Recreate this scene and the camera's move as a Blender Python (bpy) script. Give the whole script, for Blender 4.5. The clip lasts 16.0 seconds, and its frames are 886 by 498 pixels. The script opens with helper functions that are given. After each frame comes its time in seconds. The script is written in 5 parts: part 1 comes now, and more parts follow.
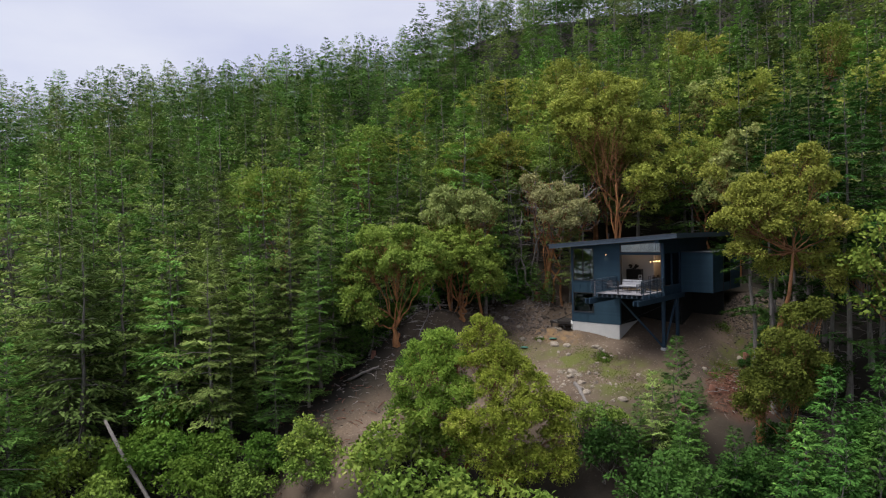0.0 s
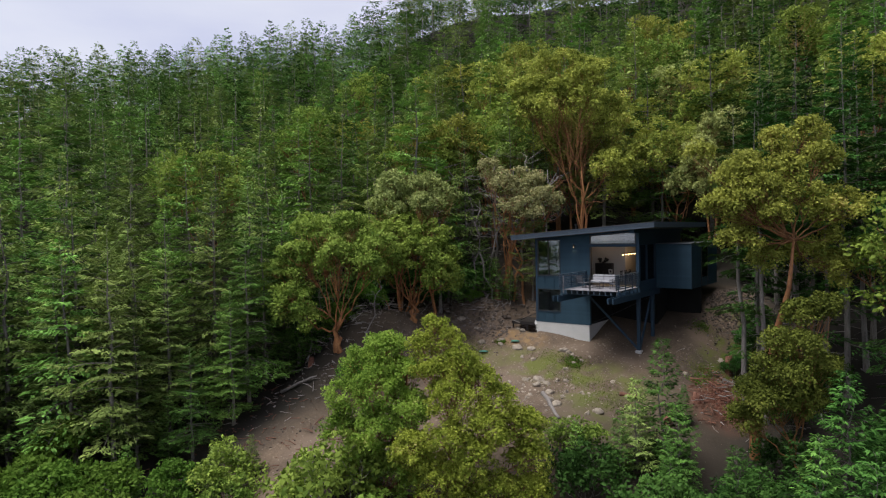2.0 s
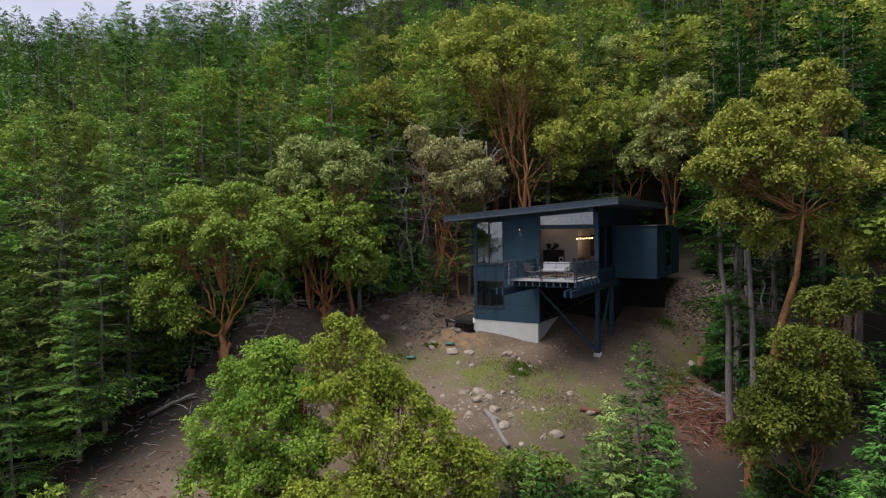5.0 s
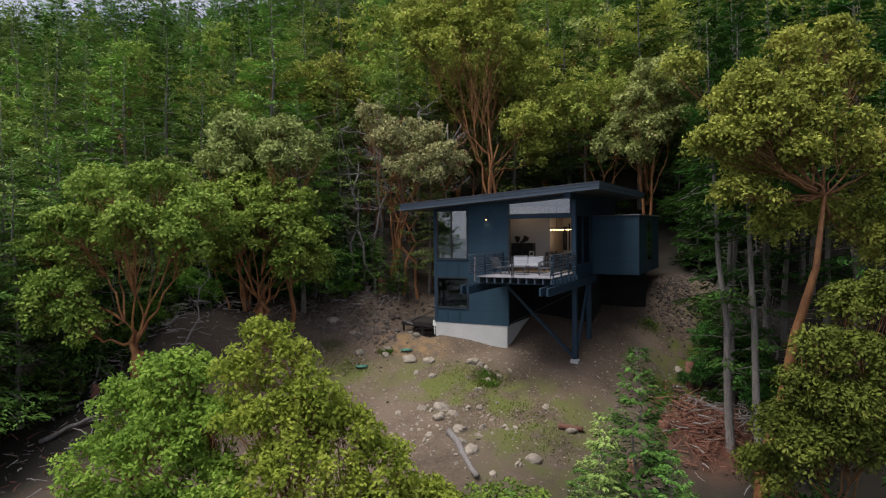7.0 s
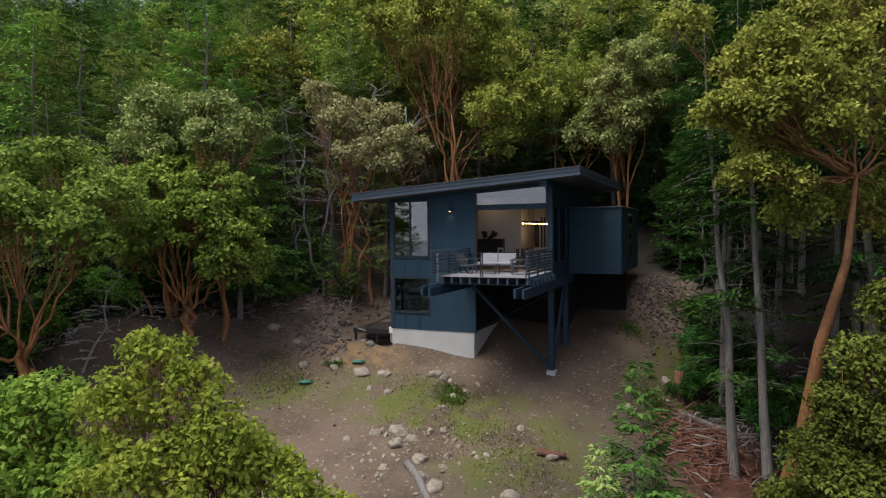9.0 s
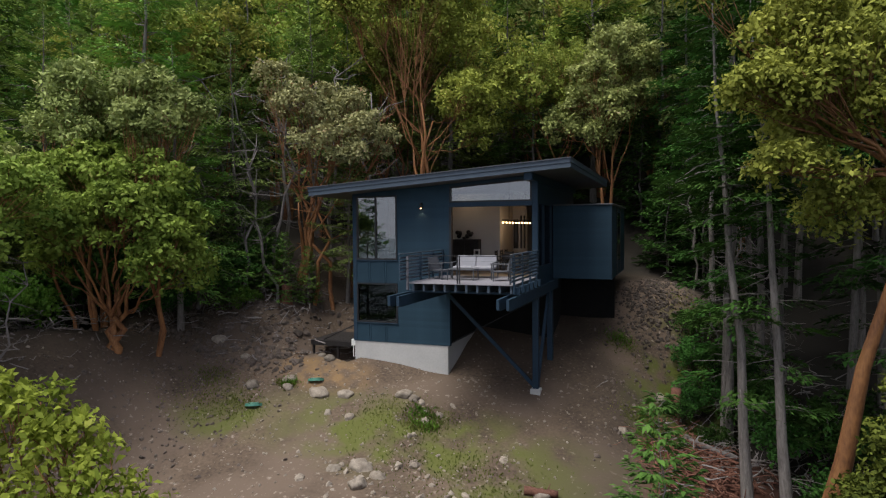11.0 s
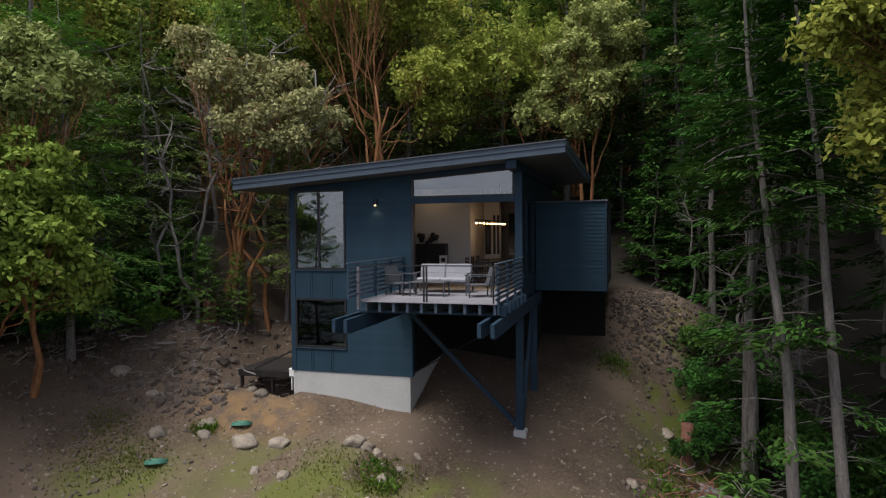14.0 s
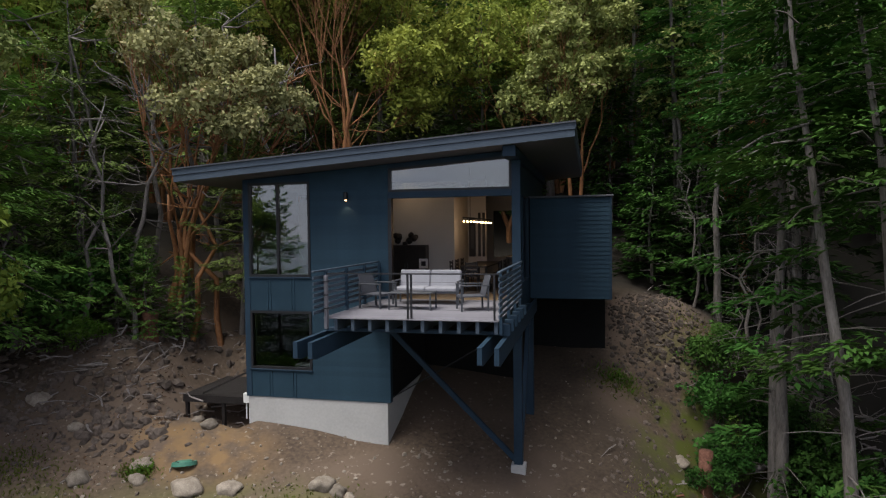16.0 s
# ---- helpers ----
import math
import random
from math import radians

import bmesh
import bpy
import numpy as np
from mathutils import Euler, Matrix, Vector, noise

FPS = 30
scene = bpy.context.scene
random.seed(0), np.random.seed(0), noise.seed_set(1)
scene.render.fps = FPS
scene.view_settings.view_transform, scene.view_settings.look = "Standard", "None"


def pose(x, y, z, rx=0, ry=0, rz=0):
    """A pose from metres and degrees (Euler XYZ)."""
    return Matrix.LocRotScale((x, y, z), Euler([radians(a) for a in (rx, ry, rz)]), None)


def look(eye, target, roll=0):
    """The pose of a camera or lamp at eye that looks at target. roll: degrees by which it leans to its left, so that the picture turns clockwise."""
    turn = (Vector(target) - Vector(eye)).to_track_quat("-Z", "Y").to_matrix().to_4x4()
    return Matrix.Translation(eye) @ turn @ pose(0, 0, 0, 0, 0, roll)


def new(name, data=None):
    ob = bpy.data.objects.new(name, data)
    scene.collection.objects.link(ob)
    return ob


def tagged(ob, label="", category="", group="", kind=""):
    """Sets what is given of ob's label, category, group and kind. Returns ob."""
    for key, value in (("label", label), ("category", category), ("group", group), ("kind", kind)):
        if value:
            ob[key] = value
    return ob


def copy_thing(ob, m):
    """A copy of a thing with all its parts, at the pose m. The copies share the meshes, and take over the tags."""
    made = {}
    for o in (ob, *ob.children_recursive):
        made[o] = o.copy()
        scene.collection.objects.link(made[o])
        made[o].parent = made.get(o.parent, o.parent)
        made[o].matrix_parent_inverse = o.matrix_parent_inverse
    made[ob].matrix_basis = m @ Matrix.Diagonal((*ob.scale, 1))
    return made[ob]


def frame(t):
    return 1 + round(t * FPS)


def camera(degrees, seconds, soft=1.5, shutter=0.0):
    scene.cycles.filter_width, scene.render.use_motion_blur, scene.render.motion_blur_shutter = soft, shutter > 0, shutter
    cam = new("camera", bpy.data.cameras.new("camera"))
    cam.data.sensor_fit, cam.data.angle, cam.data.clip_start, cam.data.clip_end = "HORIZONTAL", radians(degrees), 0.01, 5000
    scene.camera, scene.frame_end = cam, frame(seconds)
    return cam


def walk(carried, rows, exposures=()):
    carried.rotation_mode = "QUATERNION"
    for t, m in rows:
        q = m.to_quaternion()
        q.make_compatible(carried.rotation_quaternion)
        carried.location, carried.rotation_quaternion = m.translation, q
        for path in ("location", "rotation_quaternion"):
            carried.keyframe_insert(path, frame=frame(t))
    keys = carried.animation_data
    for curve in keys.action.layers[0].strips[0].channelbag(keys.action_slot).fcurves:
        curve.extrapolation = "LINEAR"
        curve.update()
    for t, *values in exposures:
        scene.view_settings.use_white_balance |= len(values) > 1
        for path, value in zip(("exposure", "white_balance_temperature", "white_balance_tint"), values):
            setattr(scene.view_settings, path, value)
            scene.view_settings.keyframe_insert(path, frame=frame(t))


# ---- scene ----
cam = camera(70.7, 16.0, soft=1.2)
PATH = [
    (0, (23.969, -48.383, 9.095), (22.63, -46.898, 9.049), -1.2),
    (0.5, (22.884, -47.089, 8.905), (21.572, -45.58, 8.858), -1.2),
    (1, (21.869, -45.847, 8.708), (20.585, -44.314, 8.66), -1.2),
    (1.5, (20.881, -44.621, 8.511), (19.626, -43.064, 8.462), -1.1),
    (2, (19.944, -43.38, 8.315), (18.719, -41.8, 8.265), -1.1),
    (2.5, (19.021, -42.168, 8.11), (17.828, -40.564, 8.058), -1.0),
    (3, (18.153, -40.969, 7.907), (16.993, -39.341, 7.855), -1.0),
    (3.5, (17.335, -39.758, 7.727), (16.207, -38.108, 7.673), -0.9),
    (4, (16.552, -38.55, 7.516), (15.456, -36.878, 7.461), -0.9),
    (4.2, (16.25, -38.059, 7.447), (15.167, -36.378, 7.39), -0.9),
    (6.3, (13.453, -33.211, 6.825), (12.487, -31.462, 6.761), -0.8),
    (6.5, (13.228, -32.847, 6.748), (12.276, -31.089, 6.686), -0.8),
    (7, (12.65, -31.773, 6.598), (11.727, -30.0, 6.534), -0.8),
    (7.5, (12.118, -30.748, 6.42), (11.224, -28.96, 6.359), -0.7),
    (8, (11.621, -29.759, 6.296), (10.758, -27.956, 6.238), -0.7),
    (8.5, (11.136, -28.781, 6.231), (10.303, -26.964, 6.172), -0.7),
    (9, (10.677, -27.84, 6.156), (9.872, -26.01, 6.097), -0.7),
    (9.2, (10.506, -27.507, 6.135), (9.714, -25.672, 6.077), -0.6),
    (11.3, (8.877, -24.16, 6.227), (8.185, -22.285, 6.161), -0.6),
    (11.5, (8.735, -23.842, 6.23), (8.052, -21.964, 6.165), -0.7),
    (12, (8.398, -23.027, 6.2), (7.736, -21.14, 6.138), -0.7),
    (12.5, (8.117, -22.218, 6.249), (7.474, -20.325, 6.184), -0.8),
    (13, (7.773, -21.41, 6.279), (7.154, -19.509, 6.211), -0.7),
    (13.5, (7.422, -20.617, 6.252), (6.83, -18.708, 6.187), -0.7),
    (14, (7.063, -19.858, 6.148), (6.498, -17.941, 6.093), -0.6),
    (14.5, (6.652, -19.135, 6.17), (6.121, -17.207, 6.113), -0.6),
    (15, (6.338, -18.374, 6.152), (5.831, -16.44, 6.095), -0.7),
    (15.5, (6.053, -17.652, 6.158), (5.566, -15.713, 6.101), -0.7),
    (16, (5.694, -16.942, 6.182), (5.234, -14.996, 6.122), -0.7),
]
walk(cam, [(t, look(eye, target, roll)) for t, eye, target, roll in PATH], exposures=[(0, 1.48), (16, 1.40)])

# strengths of the light
SKY, SUN, LAMP = 0.043, 1.7, 4.0

# ---- world, sun ----
world = bpy.data.worlds.new("overcast_sky")
scene.world = world
world.use_nodes = True
wn, wl = world.node_tree.nodes, world.node_tree.links
sky = wn.new("ShaderNodeTexSky")
sky.sky_type = 'NISHITA'
sky.sun_disc = False
sky.sun_elevation, sky.sun_rotation = radians(66.2), radians(-141)
coord = wn.new("ShaderNodeTexCoord")
cloud = wn.new("ShaderNodeTexNoise")
cloud.inputs["Scale"].default_value, cloud.inputs["Detail"].default_value = 2.2, 6
stretch = wn.new("ShaderNodeMapping")
stretch.inputs["Scale"].default_value = (1, 1, 3.5)
wl.new(coord.outputs["Generated"], stretch.inputs["Vector"])
wl.new(stretch.outputs[0], cloud.inputs["Vector"])
cover = wn.new("ShaderNodeValToRGB")
cover.color_ramp.elements[0].position, cover.color_ramp.elements[0].color = 0.3, (5.5, 5.7, 7.4, 1)
cover.color_ramp.elements[1].position, cover.color_ramp.elements[1].color = 0.62, (7.0, 7.1, 8.1, 1)
wl.new(cloud.outputs[0], cover.inputs[0])
over = wn.new("ShaderNodeMix")
over.data_type = 'RGBA'
over.inputs[0].default_value = 0.85
wl.new(sky.outputs[0], over.inputs[6])
wl.new(cover.outputs[0], over.inputs[7])
wl.new(over.outputs[2], wn["Background"].inputs[0])
wn["Background"].inputs[1].default_value = SKY

sun = new("sun", bpy.data.lights.new("sun", 'SUN'))
sun.data.energy, sun.data.angle, sun.data.color = SUN, radians(40), (1.0, 0.97, 0.91)
sun.matrix_world = look((-16, -20, 58), (0, 0, 0))

# ---- materials ----


def material(name, a, b, scale=3.0, rough=0.8, bump=0.0, fine=40.0, metal=0.0, piece=0.0, stretched=None, spec=0.4):
    """Two tones a and b mixed by coarse and fine grain, with relief; piece: how far each piece differs."""
    m = bpy.data.materials.new(name)
    m.use_nodes = True
    n, l = m.node_tree.nodes, m.node_tree.links
    bsdf = n["Principled BSDF"]
    tc = n.new("ShaderNodeTexCoord")
    mp = n.new("ShaderNodeMapping")
    mp.inputs["Scale"].default_value = stretched or (1, 1, 1)
    l.new(tc.outputs["Object"], mp.inputs["Vector"])
    n1, n2 = n.new("ShaderNodeTexNoise"), n.new("ShaderNodeTexNoise")
    n1.inputs["Scale"].default_value, n1.inputs["Detail"].default_value = scale, 4
    n2.inputs["Scale"].default_value, n2.inputs["Detail"].default_value = fine, 3
    l.new(mp.outputs[0], n1.inputs["Vector"])
    l.new(mp.outputs[0], n2.inputs["Vector"])
    add = n.new("ShaderNodeMath")
    add.operation = 'MULTIPLY_ADD'
    add.inputs[1].default_value = 0.45
    l.new(n2.outputs[0], add.inputs[0])
    half = n.new("ShaderNodeMath")
    half.operation = 'MULTIPLY'
    half.inputs[1].default_value = 0.6
    l.new(n1.outputs[0], half.inputs[0])
    l.new(half.outputs[0], add.inputs[2])
    ramp = n.new("ShaderNodeValToRGB")
    ramp.color_ramp.elements[0].position, ramp.color_ramp.elements[0].color = 0.36, (*a, 1)
    ramp.color_ramp.elements[1].position, ramp.color_ramp.elements[1].color = 0.68, (*b, 1)
    l.new(add.outputs[0], ramp.inputs[0])
    out = ramp.outputs[0]
    if piece:
        info = n.new("ShaderNodeObjectInfo")
        span = n.new("ShaderNodeMapRange")
        span.inputs[3].default_value, span.inputs[4].default_value = 1 - piece, 1 + piece
        l.new(info.outputs["Random"], span.inputs[0])
        hsv = n.new("ShaderNodeHueSaturation")
        l.new(span.outputs[0], hsv.inputs["Value"])
        l.new(out, hsv.inputs["Color"])
        out = hsv.outputs[0]
    l.new(out, bsdf.inputs["Base Color"])
    bsdf.inputs["Roughness"].default_value, bsdf.inputs["Metallic"].default_value = rough, metal
    bsdf.inputs["Specular IOR Level"].default_value = spec
    if bump:
        bp = n.new("ShaderNodeBump")
        bp.inputs["Strength"].default_value, bp.inputs["Distance"].default_value = bump, 0.03
        l.new(add.outputs[0], bp.inputs["Height"])
        l.new(bp.outputs[0], bsdf.inputs["Normal"])
    return m


def foliage(name, dark, light, spot=None, through_light=0.3, scale=0.5, leaf=0.4, tones=(0.85, 1.15)):
    """Leaves: each leaf its own tone, trees apart in tone, larger light and dark patches, some light passing through."""
    m = bpy.data.materials.new(name)
    m.use_nodes = True
    n, l = m.node_tree.nodes, m.node_tree.links
    bsdf, end = n["Principled BSDF"], n["Material Output"]
    geo, info, tc, ns = n.new("ShaderNodeNewGeometry"), n.new("ShaderNodeObjectInfo"), n.new("ShaderNodeTexCoord"), n.new("ShaderNodeTexNoise")
    ns.inputs["Scale"].default_value, ns.inputs["Detail"].default_value = scale, 3
    l.new(tc.outputs["Object"], ns.inputs["Vector"])
    mixv = n.new("ShaderNodeMath")
    mixv.operation = 'MULTIPLY_ADD'
    mixv.inputs[1].default_value = leaf
    l.new(geo.outputs["Random Per Island"], mixv.inputs[0])
    shift = n.new("ShaderNodeMath")
    shift.operation = 'MULTIPLY_ADD'
    shift.inputs[1].default_value, shift.inputs[2].default_value = 1.3, -0.125 - leaf / 2
    l.new(ns.outputs[0], shift.inputs[0])
    l.new(shift.outputs[0], mixv.inputs[2])
    ramp = n.new("ShaderNodeValToRGB")
    ramp.color_ramp.elements[0].position, ramp.color_ramp.elements[0].color = 0.1, (*dark, 1)
    ramp.color_ramp.elements[1].position, ramp.color_ramp.elements[1].color = 0.8, (*light, 1)
    if spot:
        e = ramp.color_ramp.elements.new(0.97)
        e.color = (*spot, 1)
    l.new(mixv.outputs[0], ramp.inputs[0])
    hue = n.new("ShaderNodeMapRange")
    hue.inputs[3].default_value, hue.inputs[4].default_value = 0.487, 0.513
    l.new(info.outputs["Random"], hue.inputs[0])
    again = n.new("ShaderNodeMath")
    again.operation = 'MULTIPLY'
    again.inputs[1].default_value = 7.31
    l.new(info.outputs["Random"], again.inputs[0])
    frac = n.new("ShaderNodeMath")
    frac.operation = 'FRACT'
    l.new(again.outputs[0], frac.inputs[0])
    val = n.new("ShaderNodeMapRange")
    val.inputs[3].default_value, val.inputs[4].default_value = tones
    l.new(frac.outputs[0], val.inputs[0])
    hsv = n.new("ShaderNodeHueSaturation")
    l.new(hue.outputs[0], hsv.inputs["Hue"])
    l.new(val.outputs[0], hsv.inputs["Value"])
    l.new(ramp.outputs[0], hsv.inputs["Color"])
    l.new(hsv.outputs[0], bsdf.inputs["Base Color"])
    bsdf.inputs["Roughness"].default_value = 0.6
    bsdf.inputs["Specular IOR Level"].default_value = 0.05
    tr = n.new("ShaderNodeBsdfTranslucent")
    l.new(hsv.outputs[0], tr.inputs["Color"])
    mx = n.new("ShaderNodeMixShader")
    mx.inputs[0].default_value = through_light
    l.new(bsdf.outputs[0], mx.inputs[1])
    l.new(tr.outputs[0], mx.inputs[2])
    l.new(mx.outputs[0], end.inputs["Surface"])
    return m


def glass(name, tint, gloss):
    m = bpy.data.materials.new(name)
    m.use_nodes = True
    n, l = m.node_tree.nodes, m.node_tree.links
    n.remove(n["Principled BSDF"])
    clear, shine, mx, fr, mul = n.new("ShaderNodeBsdfTransparent"), n.new("ShaderNodeBsdfGlossy"), n.new("ShaderNodeMixShader"), n.new("ShaderNodeFresnel"), n.new("ShaderNodeMath")
    clear.inputs[0].default_value = (*tint, 1)
    shine.inputs["Roughness"].default_value = 0.01
    mul.operation = 'ADD'
    mul.inputs[1].default_value = gloss
    l.new(fr.outputs[0], mul.inputs[0])
    l.new(mul.outputs[0], mx.inputs[0])
    l.new(clear.outputs[0], mx.inputs[1])
    l.new(shine.outputs[0], mx.inputs[2])
    l.new(mx.outputs[0], n["Material Output"].inputs["Surface"])
    return m


def glow(name, colour, strength):
    m = bpy.data.materials.new(name)
    m.use_nodes = True
    bsdf = m.node_tree.nodes["Principled BSDF"]
    bsdf.inputs["Emission Color"].default_value, bsdf.inputs["Emission Strength"].default_value = (*colour, 1), strength
    return m


def earth():
    """Bare earth with gravel, moss and grass patches on the clearing, needle litter under the woods, near-black with
    tree shade put into its colour.
    """
    m = material("earth", (0.05, 0.034, 0.024), (0.145, 0.104, 0.072), 0.5, 0.95, 0.9, 9.0)
    n, l = m.node_tree.nodes, m.node_tree.links
    bsdf, tc = n["Principled BSDF"], n["Texture Coordinate"]
    base = bsdf.inputs["Base Color"].links[0].from_socket

    def mask(scale, low, high, detail=5):
        ns, rp = n.new("ShaderNodeTexNoise"), n.new("ShaderNodeMapRange")
        ns.inputs["Scale"].default_value, ns.inputs["Detail"].default_value = scale, detail
        l.new(tc.outputs["Object"], ns.inputs["Vector"])
        rp.inputs[1].default_value, rp.inputs[2].default_value = low, high
        l.new(ns.outputs[0], rp.inputs[0])
        return rp.outputs[0]

    def spot(x, y, rx, ry):
        mp, ln, rp = n.new("ShaderNodeMapping"), n.new("ShaderNodeVectorMath"), n.new("ShaderNodeMapRange")
        mp.inputs["Location"].default_value = (-x / rx, -y / ry, 0)
        mp.inputs["Scale"].default_value = (1 / rx, 1 / ry, 0)
        ln.operation = 'LENGTH'
        l.new(tc.outputs["Object"], mp.inputs["Vector"])
        l.new(mp.outputs[0], ln.inputs[0])
        rp.inputs[1].default_value, rp.inputs[2].default_value, rp.inputs[3].default_value, rp.inputs[4].default_value = 0.45, 1.1, 1, 0
        l.new(ln.outputs["Value"], rp.inputs[0])
        return rp.outputs[0]

    def lay(under, colour, amount):
        mx = n.new("ShaderNodeMix")
        mx.data_type = 'RGBA'
        l.new(amount, mx.inputs[0])
        l.new(under, mx.inputs[6])
        mx.inputs[7].default_value = (*colour, 1)
        return mx.outputs[2]

    def both(a, b, op='MULTIPLY'):
        mt = n.new("ShaderNodeMath")
        mt.operation = op
        l.new(a, mt.inputs[0])
        l.new(b, mt.inputs[1])
        return mt.outputs[0]

    out = lay(base, (0.125, 0.09, 0.066), mask(0.35, 0.45, 0.62))
    out = lay(out, (0.25, 0.205, 0.165), mask(5.0, 0.62, 0.72, 8))
    green = both(both(spot(0.8, -4.4, 7.5, 2.8), spot(9.6, 1.6, 2.6, 2.4), 'MAXIMUM'), both(spot(4.6, -7.5, 3.2, 4.6), spot(-7.2, -5.4, 2.2, 1.8), 'MAXIMUM'), 'MAXIMUM')
    out = lay(out, (0.09, 0.098, 0.022), both(green, mask(0.7, 0.40, 0.58)))
    out = lay(out, (0.20, 0.125, 0.06), both(spot(-5.2, -1.5, 2.6, 1.5), mask(1.4, 0.4, 0.6)))
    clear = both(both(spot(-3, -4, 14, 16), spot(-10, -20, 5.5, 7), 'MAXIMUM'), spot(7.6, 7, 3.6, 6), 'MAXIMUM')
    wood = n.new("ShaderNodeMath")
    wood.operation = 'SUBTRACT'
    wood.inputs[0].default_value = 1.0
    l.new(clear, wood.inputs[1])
    # litter beyond the clearing, with the shade under the trees painted in
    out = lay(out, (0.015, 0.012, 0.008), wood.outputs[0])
    out = lay(out, (0.11, 0.042, 0.026), both(spot(10.2, -1.6, 2.6, 3.6), mask(1.1, 0.3, 0.5)))
    out = lay(out, (0.075, 0.088, 0.013), both(spot(9.2, 3.2, 2.4, 5.0), mask(0.9, 0.42, 0.56)))
    l.new(out, bsdf.inputs["Base Color"])
    return m


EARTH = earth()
CONCRETE = material("concrete", (0.42, 0.415, 0.41), (0.50, 0.495, 0.485), 0.9, 0.9, 0.06, 16)
SIDING = material("slate_paint", (0.018, 0.042, 0.064), (0.025, 0.056, 0.084), 1.5, 0.68, 0.06, 30, piece=0.07, spec=0.2)
TRIM = material("slate_trim_paint", (0.016, 0.035, 0.058), (0.024, 0.047, 0.074), 2, 0.6, 0.05, 35, piece=0.05, spec=0.2)
FASCIA = material("grey_blue_fascia", (0.048, 0.068, 0.095), (0.066, 0.09, 0.122), 2, 0.5, 0.05, 30)
ROOFING = material("dark_roofing", (0.05, 0.055, 0.065), (0.075, 0.08, 0.09), 3, 0.6, 0.1, 30)
SOFFIT = material("soffit_boards", (0.09, 0.085, 0.09), (0.12, 0.112, 0.118), 2, 0.7, 0.05, 20, stretched=(1, 8, 1))
BLACK = material("black_metal", (0.012, 0.012, 0.014), (0.022, 0.022, 0.025), 4, 0.45, 0.03, 40)
DARKWOOD = material("black_stained_wood", (0.014, 0.012, 0.012), (0.03, 0.026, 0.025), 4, 0.5, 0.1, 30)
DECKING = material("pale_decking", (0.16, 0.153, 0.17), (0.215, 0.207, 0.23), 2, 0.75, 0.1, 25, piece=0.08, stretched=(1, 9, 1))
PLASTER = material("white_plaster", (0.52, 0.51, 0.5), (0.6, 0.59, 0.57), 1, 0.9, 0.04, 30)
FLOORING = material("oak_floor", (0.22, 0.15, 0.09), (0.32, 0.23, 0.14), 2, 0.45, 0.05, 20, stretched=(8, 1, 1))
CUSHION = material("white_cushion_fabric", (0.24, 0.24, 0.265), (0.30, 0.30, 0.325), 4, 0.95, 0.2, 60)
SLING = material("grey_sling_fabric", (0.05, 0.053, 0.065), (0.08, 0.083, 0.095), 6, 0.85, 0.1, 80)
FRAMEGREY = material("grey_metal_frame", (0.045, 0.048, 0.056), (0.065, 0.07, 0.08), 5, 0.45, 0.03, 40)
PAPER = material("white_card", (0.7, 0.7, 0.68), (0.8, 0.8, 0.78), 6, 0.9)
ROCK = material("pale_rock", (0.15, 0.122, 0.095), (0.29, 0.25, 0.205), 2.2, 0.95, 0.8, 14, piece=0.25)
RUBBLE = material("brown_grey_rubble", (0.045, 0.035, 0.028), (0.135, 0.106, 0.088), 2.5, 0.95, 0.8, 12, piece=0.35)
LID = material("green_plastic", (0.05, 0.17, 0.12), (0.07, 0.21, 0.15), 3, 0.6, 0.05, 30)
BARK = material("grey_fir_bark", (0.10, 0.088, 0.08), (0.23, 0.205, 0.19), 3, 0.95, 1.0, 11, piece=0.2, stretched=(4, 4, 0.7))
MADBARK = material("orange_peeling_bark", (0.12, 0.045, 0.018), (0.33, 0.15, 0.055), 1.6, 0.7, 0.4, 9, piece=0.2, stretched=(2, 2, 0.6))
DEADWOOD = material("bleached_dead_wood", (0.11, 0.098, 0.094), (0.235, 0.21, 0.20), 4, 0.9, 0.6, 16, piece=0.2, stretched=(3, 3, 0.6))
REDWOOD = material("red_brown_slash", (0.075, 0.03, 0.02), (0.17, 0.08, 0.055), 4, 0.95, 0.6, 16, piece=0.3)
FIR = foliage("fir_needles", (0.012, 0.036, 0.010), (0.185, 0.34, 0.07), None, 0.15, 0.9, 0.22, (0.55, 1.5))
# fir needles again, darker: shade between the trees put into the colour
SHADEFIR = foliage("shaded_fir_needles", (0.006, 0.026, 0.006), (0.075, 0.17, 0.035), None, 0.15, 0.9, 0.22, (0.55, 1.5))
OLIVE = foliage("olive_madrone_leaves", (0.014, 0.022, 0.004), (0.15, 0.165, 0.03), (0.27, 0.22, 0.06), 0.18, 0.7)
FARFIR = foliage("far_fir_needles", (0.012, 0.038, 0.011), (0.19, 0.33, 0.08), None, 0.15, 0.2, 0.22, (0.55, 1.5))
FARPINE = foliage("far_soft_needles", (0.026, 0.055, 0.016), (0.25, 0.32, 0.095), None, 0.15, 0.2, 0.22, (0.55, 1.5))
PINE = foliage("soft_fir_needles", (0.03, 0.062, 0.016), (0.27, 0.36, 0.10), None, 0.15, 0.9, 0.22, (0.55, 1.5))
MADRONE = foliage("madrone_leaves", (0.04, 0.085, 0.012), (0.27, 0.37, 0.07), (0.42, 0.42, 0.14), 0.25, 0.7)
MADPALE = foliage("pale_madrone_leaves", (0.065, 0.10, 0.026), (0.43, 0.49, 0.17), (0.48, 0.40, 0.22), 0.25, 0.8)
MADGOLD = foliage("golden_madrone_leaves", (0.07, 0.10, 0.016), (0.39, 0.42, 0.085), (0.46, 0.38, 0.12), 0.28, 0.6)
